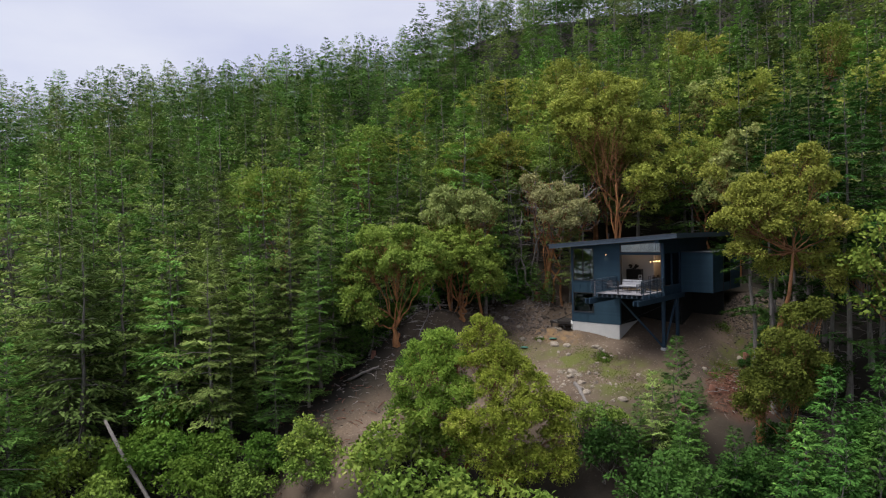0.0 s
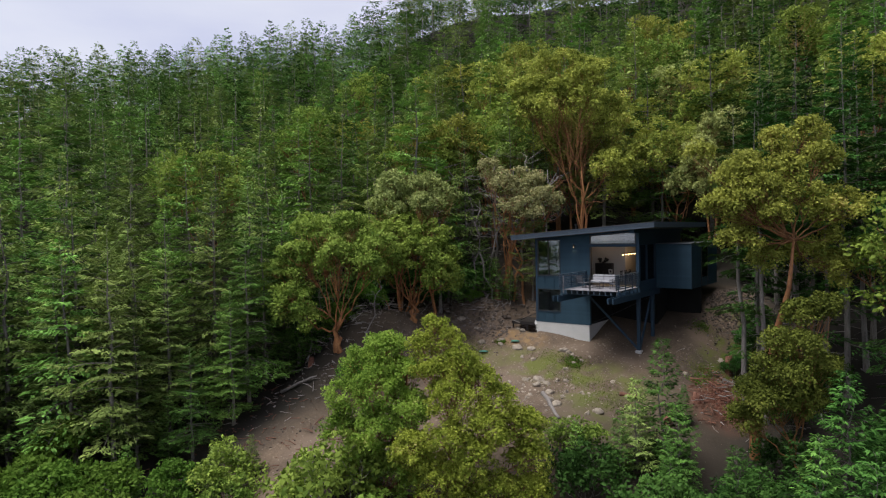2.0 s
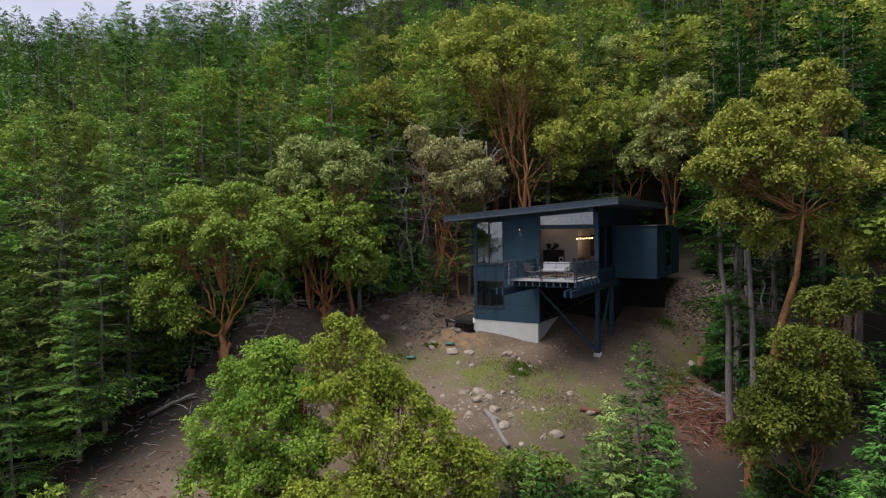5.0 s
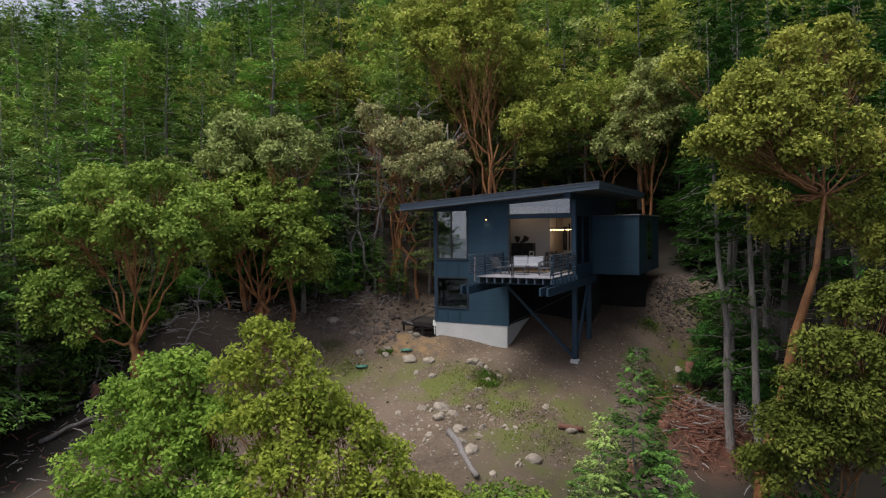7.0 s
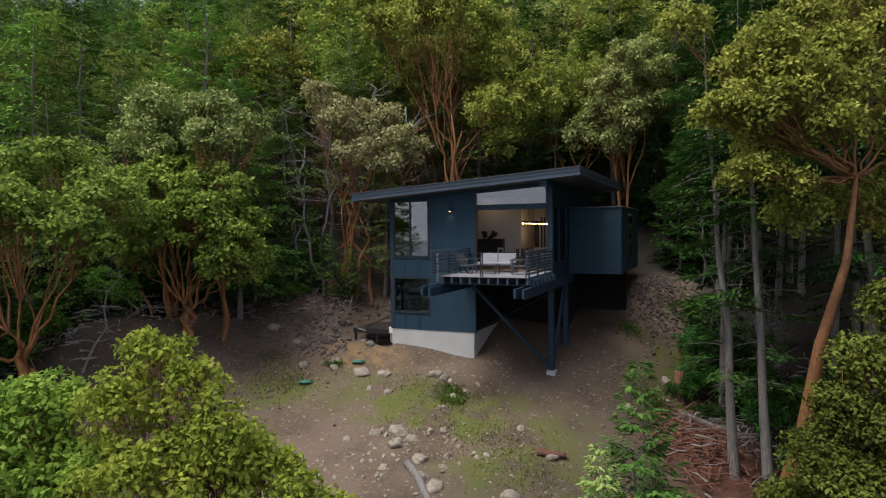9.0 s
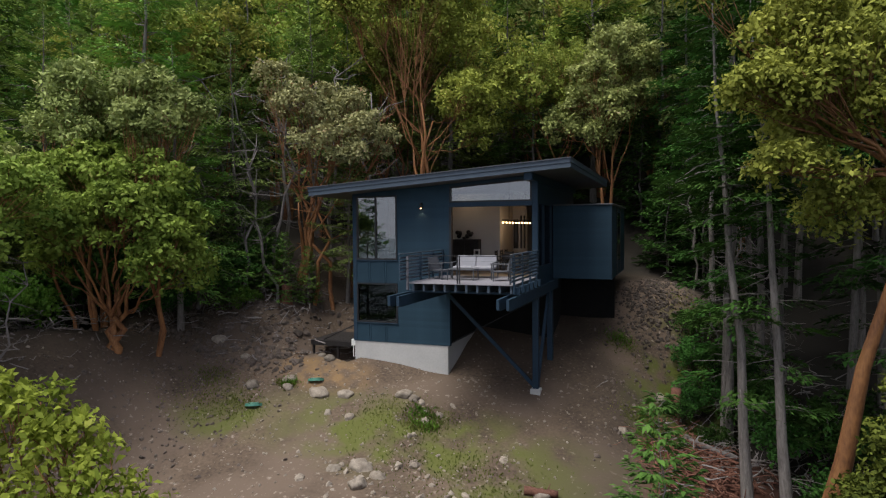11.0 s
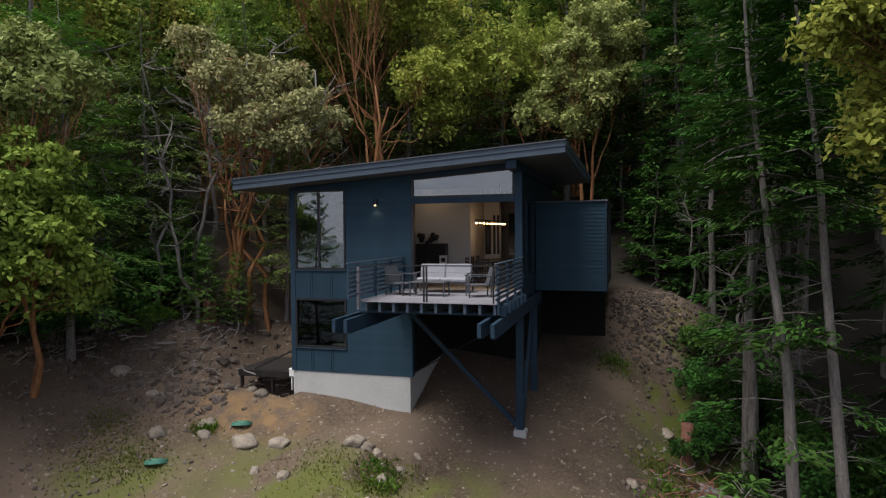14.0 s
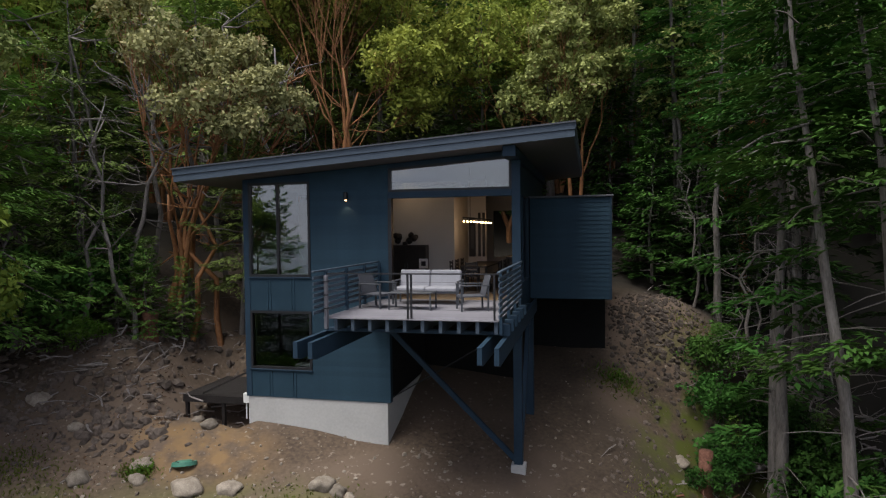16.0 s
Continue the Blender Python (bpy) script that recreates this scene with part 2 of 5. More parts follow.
MADPINK = foliage("pinkish_madrone_leaves", (0.065, 0.08, 0.03), (0.42, 0.42, 0.19), (0.44, 0.29, 0.18), 0.2, 0.8)
LUSH = foliage("fresh_green_leaves", (0.06, 0.12, 0.018), (0.30, 0.42, 0.07), (0.46, 0.48, 0.14), 0.4, 0.8)
FRESH = foliage("fresh_yellow_green_leaves", (0.08, 0.14, 0.016), (0.40, 0.49, 0.08), (0.55, 0.52, 0.17), 0.4, 0.8)
MAPLE = foliage("bright_maple_leaves", (0.045, 0.11, 0.014), (0.145, 0.25, 0.04), None, 0.35, 0.8)
GRASS = foliage("grass_blades", (0.05, 0.075, 0.014), (0.14, 0.165, 0.035), (0.24, 0.2, 0.08), 0.3, 0.8)
REDLEAF = foliage("dry_brown_leaves", (0.035, 0.02, 0.013), (0.16, 0.085, 0.05), (0.25, 0.17, 0.11), 0.1, 0.8, 0.6)
WATER = material("sea_water", (0.045, 0.075, 0.085), (0.06, 0.095, 0.105), 0.01, 0.25, 0.02, 0.2)
PANE = glass("window_glass", (0.62, 0.70, 0.70), 0.17)
DARKPANE = glass("dark_window_glass", (0.4, 0.44, 0.44), 0.01)
BULB = glow("warm_bulb", (1.0, 0.55, 0.22), 7)
DIMBULB = glow("dim_warm_bulb", (1.0, 0.55, 0.25), 2.0)
# near-black that stands in for the shade below the floor
SHADEBLACK = material("undercroft_shade_black", (0.004, 0.004, 0.004), (0.008, 0.008, 0.008), 3, 0.95)

# ---- small builders ----


def part(name, bm, mat, parent=None, label="", smooth=False):
    me = bpy.data.meshes.new(name)
    bm.to_mesh(me)
    bm.free()
    me.materials.append(mat)
    if smooth:
        me.shade_smooth()
    ob = new(name, me)
    ob.parent = parent
    return tagged(ob, label) if label else ob


def same_part(ob, name, parent, m):
    """Another piece on the same mesh."""
    o = new(name, ob.data)
    o.parent = parent
    o.matrix_basis = m
    return o


def thing(name, x, y, z, label, category, group="", rz=0, kind=""):
    return_ob = new(name)
    return_ob.matrix_world = pose(x, y, z, 0, 0, rz)
    return_ob.empty_display_size = 0.1
    return tagged(return_ob, label, category, group, kind)


def box(bm, x0, x1, y0, y1, z0, z1, bevel=0.0):
    r = bmesh.ops.create_cube(bm, size=1, matrix=Matrix.LocRotScale(((x0 + x1) / 2, (y0 + y1) / 2, (z0 + z1) / 2), None, (x1 - x0, y1 - y0, z1 - z0)))
    if bevel:
        edges = list({e for v in r["verts"] for e in v.link_edges})
        bmesh.ops.bevel(bm, geom=edges, offset=bevel, segments=1, affect='EDGES')
    return bm


def boxes(*rows, bevel=0.0):
    bm = bmesh.new()
    for r in rows:
        box(bm, *r, bevel)
    return bm


def prism(points, y0, y1):
    """A solid from an outline in x and z, drawn out along y."""
    bm = bmesh.new()
    a = [bm.verts.new((x, y0, z)) for x, z in points]
    b = [bm.verts.new((x, y1, z)) for x, z in points]
    bm.faces.new(a)
    bm.faces.new(b[::-1])
    k = len(points)
    for i in range(k):
        bm.faces.new((a[i], b[i], b[(i + 1) % k], a[(i + 1) % k]))
    bmesh.ops.recalc_face_normals(bm, faces=bm.faces[:])
    return bm


def bar(bm, p, q, w, h=None, bevel=0.0):
    """A beam of square or oblong section from p to q."""
    p, q = Vector(p), Vector(q)
    d = q - p
    turn = d.to_track_quat('Y', 'Z').to_matrix().to_4x4()
    r = bmesh.ops.create_cube(bm, size=1, matrix=Matrix.Translation((p + q) / 2) @ turn @ Matrix.Diagonal((w, d.length, h or w, 1)))
    if bevel:
        bmesh.ops.bevel(bm, geom=list({e for v in r["verts"] for e in v.link_edges}), offset=bevel, segments=1, affect='EDGES')
    return bm


def smooth_step(a, b, x):
    t = min(1.0, max(0.0, (x - a) / (b - a)))
    return t * t * (3 - 2 * t)


def ground_z(x, y):
    """Height of the slope."""
    z = 0.36 * (-0.342 * x + 0.94 * y)
    up = -0.342 * x + 0.94 * y
    z += -0.16 * max(0.0, min(up, 150) - 15) + 0.13 * max(0.0, min(-x, 170) - 40) + 0.32 * max(0.0, min(y, 140) - 15)
    z -= 0.7 * max(0.0, up - 125)
    if y < -9:
        z -= 0.06 * (-9 - max(y, -120))
    z -= 0.14 * max(0, min(6, x - 6.5)) * (1 - smooth_step(8, 20, abs(y + 1)))
    z += 1.2 * smooth_step(-7.4, -9.4, x) * smooth_step(-2, 3, y) * (1 - smooth_step(10, 30, y))
    z -= 0.95 * smooth_step(-7.9, -7.0, x) * smooth_step(-4.0, -4.6, x) * smooth_step(-0.6, 0.6, y) * (1 - smooth_step(2.6, 4, y))
    z += 1.5 * math.exp(-(((x - 8.6) / 3) ** 2 + ((y - 9) / 2.6) ** 2))
    z += 1.9 * math.exp(-(((x - 2.2) / 6) ** 2 + ((y + 12) / 5) ** 2)) + 2.6 * math.exp(-(((x + 6) / 5) ** 2 + ((y + 21.5) / 4) ** 2))
    z += 3.4 * math.exp(-(((x + 14.3) / 3.5) ** 2 + ((y + 8.8) / 5) ** 2)) - 1.6 * math.exp(-(((x - 10.2) / 2.6) ** 2 + ((y - 3) / 3.2) ** 2))
    z += 4.0 * smooth_step(110, 160, -x) * (1 - smooth_step(10, 40, y)) - 7.5 * smooth_step(38, 62, y) * smooth_step(95, 130, -x) + 8.0 * smooth_step(65, 95, y) * (1 - smooth_step(112, 140, y)) * smooth_step(-112, -80, x)
    rough = smooth_step(4, 14, max(abs(x + 1) - 5, abs(y) - 2))
    z += 0.10 * noise.noise((x * 0.6, y * 0.6, 0)) + 0.5 * rough * noise.noise((x * 0.13, y * 0.13, 3))
    return max(z, -75.0)


def tube(verts, faces, points, radii, sides=6):
    """Adds a bent tapered tube through the points."""
    base = len(verts)
    k = len(points)
    up = Vector((0.3, 0.2, 1)).normalized()
    for i, (p, r) in enumerate(zip(points, radii)):
        d = (points[min(i + 1, k - 1)] - points[max(i - 1, 0)])
        d = d.normalized() if d.length > 1e-6 else up
        a = d.orthogonal().normalized() if abs(d.z) > 0.9 else d.cross(Vector((0, 0, 1))).normalized()
        if abs(d.z) > 0.9:
            a = Vector((1, 0, 0)) - d * d.x
            a.normalize()
        b = d.cross(a)
        for s in range(sides):
            t = 2 * math.pi * s / sides
            verts.append(p + (a * math.cos(t) + b * math.sin(t)) * r)
    for i in range(k - 1):
        for s in range(sides):
            n = (s + 1) % sides
            faces.append((base + i * sides + s, base + i * sides + n, base + (i + 1) * sides + n, base + (i + 1) * sides + s))
    faces.append(tuple(base + (k - 1) * sides + s for s in range(sides)))


def mesh_of(name, verts, faces, mat, smooth=False):
    me = bpy.data.meshes.new(name)
    me.from_pydata([tuple(v) for v in verts], [], faces)
    me.materials.append(mat)
    if smooth:
        me.shade_smooth()
    return me


def quads_mesh(name, corners, mat):
    """A mesh of loose four-cornered leaves from an array of n x 4 x 3."""
    n = len(corners)
    me = bpy.data.meshes.new(name)
    me.vertices.add(n * 4)
    me.vertices.foreach_set("co", np.ascontiguousarray(corners, dtype=np.float32).ravel())
    me.loops.add(n * 4)
    me.loops.foreach_set("vertex_index", np.arange(n * 4, dtype=np.int32))
    me.polygons.add(n)
    me.polygons.foreach_set("loop_start", np.arange(0, n * 4, 4, dtype=np.int32))
    me.polygons.foreach_set("loop_total", np.full(n, 4, dtype=np.int32))
    me.update(calc_edges=True)
    me.materials.append(mat)
    return me


def unit(v):
    return v / np.maximum(np.linalg.norm(v, axis=-1, keepdims=True), 1e-9)


def kites(base, way, normal, length, width, fold=0.12):
    """Leaf-shaped quads that start at base and point along way."""
    way = unit(way)
    side = unit(np.cross(way, normal))
    up = np.cross(side, way)
    L, W = length[:, None], width[:, None]
    tip = base + way * L - up * L * fold
    mid = base + way * L * 0.45 + up * L * fold * 0.6
    return np.stack([base, mid + side * W, tip, mid - side * W], axis=1)


def conifer_leaves(rng, H, R, start, whorls, sprays, size, droop=0.25, ragged=0.35, stray=0):
    """Whorls of flat, drooping boughs of needle sprays round a straight stem, with open air between the boughs."""
    per_whorl = 5
    branches = whorls * per_whorl
    u = np.repeat((np.arange(whorls) + rng.uniform(0.1, 0.9, whorls)) / whorls, per_whorl) + rng.normal(0, 0.38 / whorls, branches)
    u = np.clip(u, 0, 0.995)
    h = H * (start + (1 - start) * u)
    prof = np.minimum(1, 0.7 + u * 1.6) * np.clip(1.01 - u, 0.012, 1) ** 0.92
    r = R * prof * (1 - ragged + 1.7 * ragged * rng.random(branches)) + 0.18
    az = np.repeat(rng.uniform(0, 6.28, whorls), per_whorl) + np.tile(np.arange(per_whorl) * 6.283 / per_whorl, whorls) + rng.normal(0, 0.28, branches)
    rise = 0.75 * u ** 1.5 + rng.normal(0.02, 0.10, branches)
    if stray:
        h[:stray] = H * rng.uniform(0.13, start, stray)
        r[:stray] = R * rng.uniform(0.45, 0.85, stray)
    per = np.maximum(4, (sprays * (0.25 + 1.1 * r / R)).astype(int))
    idx = np.repeat(np.arange(branches), per)
    n = len(idx)
    s = 0.16 + 0.84 * rng.random(n) ** 0.8
    out = np.stack([np.cos(az[idx]), np.sin(az[idx]), np.zeros(n)], 1)
    lat = np.stack([-np.sin(az[idx]), np.cos(az[idx]), np.zeros(n)], 1)
    rr = r[idx]
    sag = rise[idx] * s - droop * s * s * 1.6 + 0.2 * s ** 4
    off = rng.uniform(-1, 1, n) * rr * 0.36 * np.sqrt(np.clip(s * (1.12 - s) * 3.2, 0.02, 1))
    p = out * (rr * s)[:, None] + lat * off[:, None]
    p[:, 2] += h[idx] + rr * sag - np.abs(off) * 0.3 + rng.normal(0, 0.016, n) * rr
    way = out * (0.6 + 0.5 * rng.random(n))[:, None] + lat * (np.sign(off) * rng.random(n) * 1.1)[:, None]
    way[:, 2] += rng.normal(-0.1, 0.2, n)
    nor = np.stack([rng.normal(0, 0.16, n), rng.normal(0, 0.16, n), np.ones(n)], 1) + out * 0.25
    L = size * (0.6 + 0.8 * rng.random(n)) * (1.05 - 0.35 * u[idx])
    return kites(p, way, nor, L, L * (0.12 + 0.1 * rng.random(n)), 0.10), (h, r, az, rise)


def conifer_stem(rng, H, radius, limbs, start, droop=0.25, sides=8, dead=0):
    verts, faces = [], []
    bend = [Vector((rng.normal(0, 0.05) * k ** 0.5, rng.normal(0, 0.05) * k ** 0.5, 0)) for k in range(8)]
    pts = [Vector((0, 0, H * 0.97 * k / 7)) + (bend[k] if 0 < k < 7 else Vector()) for k in range(8)]
    pts[0].z = -0.5
    tube(verts, faces, pts, [radius * (1.25 if k == 0 else (1 - k / 7.3)) for k in range(8)], sides)
    h, r, az, rise = limbs
    for k in range(0, len(h), 2):
        o = Vector((math.cos(az[k]), math.sin(az[k]), 0))
        ps = [Vector((0, 0, h[k])) + o * (r[k] * s) + Vector((0, 0, r[k] * (rise[k] * s - droop * s * s * 1.6))) for s in (0, 0.4, 0.8)]
        w = max(0.012, 0.018 * r[k])
        tube(verts, faces, ps, [w, w * 0.7, w * 0.25], 3)
    for k in range(dead):
        hh, a, ln = H * start * rng.uniform(0.15, 1.0), rng.uniform(0, 6.28), rng.uniform(0.5, 1.8)
        o = Vector((math.cos(a), math.sin(a), rng.uniform(-0.35, 0.15)))
        tube(verts, faces, [Vector((0, 0, hh)), Vector((0, 0, hh)) + o * ln * 0.5, Vector((0, 0, hh - 0.1)) + o * ln], [0.02, 0.013, 0.005], 3)
    return verts, faces


def conifer(name, seed, H, R, start, branches, sprays, size, mat, radius, droop=0.25, dead=6, stray=0):
    """Meshes of a conifer: stem and crown."""
    rng = np.random.default_rng(seed)
    leaves, limbs = conifer_leaves(rng, H, R, start, branches, sprays, size, droop, 0.35, stray)
    v, f = conifer_stem(rng, H, radius, limbs, start, droop, 8, dead)
    return mesh_of(name + "_trunk", v, f, BARK, True), quads_mesh(name + "_crown", leaves, mat)


def broadleaf(name, seed, crown, radii, clumps, leaves, size, mat, bark=None, stems=3, trunk=0.2, fork=0.35, clump=(0.8, 0.5), low=-0.55, lobes=9, masses=None, knee_at=None):
    """Meshes of a spreading broadleaf tree: a few crooked stems from the foot fork into limbs, each carrying one lobe of an uneven crown.
    masses: where the lobes hang (x, y, z from the foot, and radius), if not by chance inside crown and radii."""
    rng = np.random.default_rng(seed)
    bark = bark or MADBARK
    centre, rad = np.array(crown, float), np.array(radii, float)
    heads = []
    while len(heads) < lobes:
        q = unit(rng.normal(0, 1, 3))
        if q[2] > low and all(np.linalg.norm(q - h) > 1.5 / math.sqrt(lobes) for h in heads[-4:]):
            heads.append(q)
    heads = np.array(heads)
    at = centre + heads * rad * (0.55 + 0.3 * rng.random(lobes))[:, None]
    lobe = rad * (0.30 + 0.2 * rng.random(lobes))[:, None] * 2.2 / math.sqrt(lobes / 3)
    if masses:
        at = np.array([m[:3] for m in masses], float)
        lobe = np.array([(m[3], m[3], m[3] * 0.85) for m in masses], float)
        lobes = len(masses)
    share = lobe[:, 0] ** 1.7
    near = rng.choice(lobes, clumps, p=share / share.sum())
    d = unit(rng.normal(0, 1, (clumps, 3)) + [0, 0, 0.55])
    cl = at[near] + d * lobe[near] * (0.45 + 0.55 * rng.random(clumps) ** 0.5)[:, None]
    verts, faces = [], []
    trunks = []
    for k in range(stems):
        a = 2 * math.pi * k / stems + rng.uniform(-0.5, 0.5)
        knee = Vector((math.cos(a) * rad[0] * 0.22 + centre[0] * fork, math.sin(a) * rad[1] * 0.22 + centre[1] * fork, (centre[2] - rad[2] * 0.4) * rng.uniform(0.55, 0.95)))
        if knee_at:
            knee = Vector(knee_at) + Vector((math.cos(a), math.sin(a), 0)) * 0.25 * k
        foot = Vector((math.cos(a) * trunk * 0.7, math.sin(a) * trunk * 0.7, -0.4))
        pts = []
        for i in range(6):
            t = i / 5
            wob = math.sin(math.pi * t) * 0.22
            pts.append(foot.lerp(knee, t) + Vector((rng.normal(0, wob), rng.normal(0, wob), 0)) + Vector((-math.cos(a), -math.sin(a), 0)) * math.sin(math.pi * t) * 0.25)
        tube(verts, faces, pts, [trunk * (1.3 - 1.05 * i / 5) for i in range(6)], 8)
        trunks.append(pts)
    for k in range(lobes):
        goal = Vector(at[k])
        pts0 = min(trunks, key=lambda q: (q[-1] - goal).length)
        i0 = 5 if knee_at else int(rng.integers(3, 6))
        a0 = pts0[i0]
        r0 = trunk * (0.9 - 0.08 * i0) * (rng.uniform(0.42, 0.68) if lobes < 18 else rng.uniform(0.3, 0.5))
        mid = a0.lerp(goal, 0.5) + Vector((0, 0, -0.08 * (goal - a0).length)) + Vector(rng.normal(0, 0.13 * (goal - a0).length, 3))
        line = []
        for i in range(8):
            t = i / 7
            line.append(a0 * (1 - t) ** 2 + mid * 2 * t * (1 - t) + goal * t * t + Vector(rng.normal(0, 0.07, 3)) * (0 < i < 7))
        rs = [r0 * (1 - 0.75 * i / 7) for i in range(8)]
        tube(verts, faces, line, rs, 6)
        for c in cl[near == k]:
            j = int(rng.integers(4, 8))
            a, b = line[j], Vector(c)
            m = a.lerp(b, 0.5) + Vector(rng.normal(0, 0.12, 3))
            tube(verts, faces, [a, m, b], [rs[j] * 0.55, rs[j] * 0.3 + 0.006, 0.008], 3)
    idx = np.repeat(np.arange(clumps), leaves)
    n = len(idx)
    sc = (0.55 + 0.7 * rng.random(clumps))[idx]
    o = unit(rng.normal(0, 1, (n, 3)) + [0, 0, 0.75])
    dist = (0.55 + 0.45 * rng.random(n)) * sc
    p = cl[idx] + o * dist[:, None] * np.array([clump[0], clump[0], clump[1]])
    way = np.cross(o, rng.normal(0, 1, (n, 3))) + o * 0.5
    nor = o + rng.normal(0, 0.35, (n, 3)) + [0, 0, 0.35]
    L = size * (0.65 + 0.7 * rng.random(n))
    return mesh_of(name + "_trunk", verts, faces, bark, True), quads_mesh(name + "_crown", kites(p, way, nor, L, L * 0.27, 0.1), mat)


def tree(name, meshes, x, y, label, category="tree", group="", turn=0.0, scale=1.0, z=None, lean=(0, 0)):
    root = thing(name, x, y, (ground_z(x, y) if z is None else z) - 0.05, label, category, group)
    root.matrix_world = pose(x, y, (ground_z(x, y) if z is None else z) - 0.05, lean[0], lean[1], turn) @ Matrix.Diagonal((scale, scale, scale, 1))
    for nm, me in zip(("trunk", "crown"), meshes):
        o = new(nm, me)
        o.parent = root
    return root

# ---- ground ----
gx = np.concatenate([np.arange(-1500, -240, 60), np.arange(-240, -40, 5.0), np.arange(-40, 32, 0.6), np.arange(32, 120, 5.0), np.arange(120, 1500, 60)])
gy = np.concatenate([np.arange(-1500, -120, 60), np.arange(-120, -34, 4.0), np.arange(-34, 26, 0.6), np.arange(26, 240, 5.0), np.arange(240, 900, 60)])
gv = [(x, y, ground_z(x, y)) for y in gy for x in gx]
nx = len(gx)
gf = [(j * nx + i, j * nx + i + 1, (j + 1) * nx + i + 1, (j + 1) * nx + i) for j in range(len(gy) - 1) for i in range(nx - 1)]
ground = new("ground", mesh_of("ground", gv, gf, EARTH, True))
tagged(ground, "sloping bare brown earth clearing with gravel and moss", "ground", kind="structure")
water = part("water", boxes((-4500, 4500, -4500, 4500, -72.5, -72)), WATER)
tagged(water, "grey-blue sea far below the wooded slope", "sea", kind="structure")

# ---- house ----
DECK_Z = 4.245


def soffit_z(x):
    return 8.09 + 0.0699 * x


house = thing("house", 0, 0, 0, "slate-blue modern cabin with mono-pitch roof on posts", "house")
for b in ((-4.43, 0, 0.02, 0.27, -1.2, 1.24), (-0.25, 0, 0.27, 4.6, -1.2, 1.24), (-4.43, -4.18, 0.27, 5.0, -1.2, 1.24)):
    part("foundation", boxes(b), CONCRETE, house, "pale poured concrete foundation wall")


def framed(name, x0, x1, z0, z1a, z1b, pane_mat, parent, mullions=(), transoms=(), y=0.0, w=0.07):
    """A window in the front wall whose head may slope from z1a to z1b."""
    root = part(name, prism([(x0, z0), (x1, z0), (x1, z0 + w), (x0, z0 + w)], y - 0.03, y + 0.12), BLACK, parent, "black window frame")
    part("frame_side", prism([(x0, z0 + w), (x0 + w, z0 + w), (x0 + w, z1a - w), (x0, z1a - w)], y - 0.03, y + 0.12), BLACK, root)
    part("frame_side", prism([(x1 - w, z0 + w), (x1, z0 + w), (x1, z1b - w), (x1 - w, z1b - w)], y - 0.03, y + 0.12), BLACK, root)
    part("frame_head", prism([(x0, z1a - w), (x1, z1b - w), (x1, z1b), (x0, z1a)], y - 0.03, y + 0.12), BLACK, root)
    for mx in mullions:
        zt = z1a + (z1b - z1a) * (mx - x0) / (x1 - x0)
        part("mullion", prism([(mx - 0.035, z0 + w), (mx + 0.035, z0 + w), (mx + 0.035, zt - w), (mx - 0.035, zt - w)], y - 0.02, y + 0.1), BLACK, root)
    for mz in transoms:
        part("transom_bar", prism([(x0 + w, mz - 0.03), (x1 - w, mz - 0.03), (x1 - w, mz + 0.03), (x0 + w, mz + 0.03)], y - 0.02, y + 0.1), BLACK, root)
    cuts = [x0 + w * 0.5] + list(mullions) + [x1 - w * 0.5]
    for a, b in zip(cuts[:-1], cuts[1:]):
        za, zb = [z1a + (z1b - z1a) * (c - x0) / (x1 - x0) - w * 0.5 for c in (a, b)]
        p = part("pane", prism([(a, z0 + w * 0.5), (b, z0 + w * 0.5), (b, zb), (a, za)], y + 0.03, y + 0.042), pane_mat, root, "reflecting window glass")
        p.visible_shadow = False
    return root


# front wall: solid parts round the openings
def wall_piece(name, x0, x1, z0, z1, mat=SIDING, y0=0.0, y1=0.2, z1b=None):
    return part(name, prism([(x0, z0), (x1, z0), (x1, z1 if z1b is None else z1b), (x0, z1)], y0, y1), mat, house)


front = wall_piece("front_wall", -2.31, 0.1, 1.24, soffit_z(-2.31) - 0.02, z1b=soffit_z(0.1) - 0.02)
tagged(front, "slate-blue lap siding wall")
wall_piece("spandrel_panel", -4.3, -2.31, 3.84, 4.84)
wall_piece("spandrel_panel", -4.3, -2.31, 1.24, 2.08)
wall_piece("corner_post", -4.475, -4.3, 1.24, soffit_z(-4.475) - 0.02, TRIM, -0.02, 0.2, soffit_z(-4.3) - 0.02)
wall_piece("window_head", -4.3, -2.31, 7.66, soffit_z(-4.3) - 0.02, TRIM, 0.0, 0.2, soffit_z(-2.31) - 0.02)
for z0, z1 in ((1.25, 2.07), (3.86, 4.83)):
    for bx in (-3.72, -3.63, -2.95, -2.86):
        part("batten", boxes((bx - 0.02, bx + 0.02, -0.018, -0.001, z0, z1)), SIDING, house)
for z0 in (2.08, 4.84):
    part("window_sill", boxes((-4.34, -2.29, -0.05, 0.04, z0 - 0.03, z0 + 0.012), bevel=0.006), TRIM, house)
framed("upper_window", -4.3, -2.31, 4.855, 7.655, 7.66, PANE, house, mullions=(-3.35,))
framed("lower_window", -4.3, -2.31, 2.095, 3.84, 3.84, DARKPANE, house)
framed("transom_window", 0.12, 3.62, 7.28, 7.95, 8.19, PANE, house)
part("header_beam", boxes((0.1, 3.63, -0.05, 0.15, 7.10, 7.28), bevel=0.008), TRIM, house)
part("header_beam", prism([(0.1, 7.95), (3.63, 8.19), (3.63, soffit_z(3.63) - 0.02), (0.1, soffit_z(0.1) - 0.02)], -0.02, 0.18), TRIM, house)
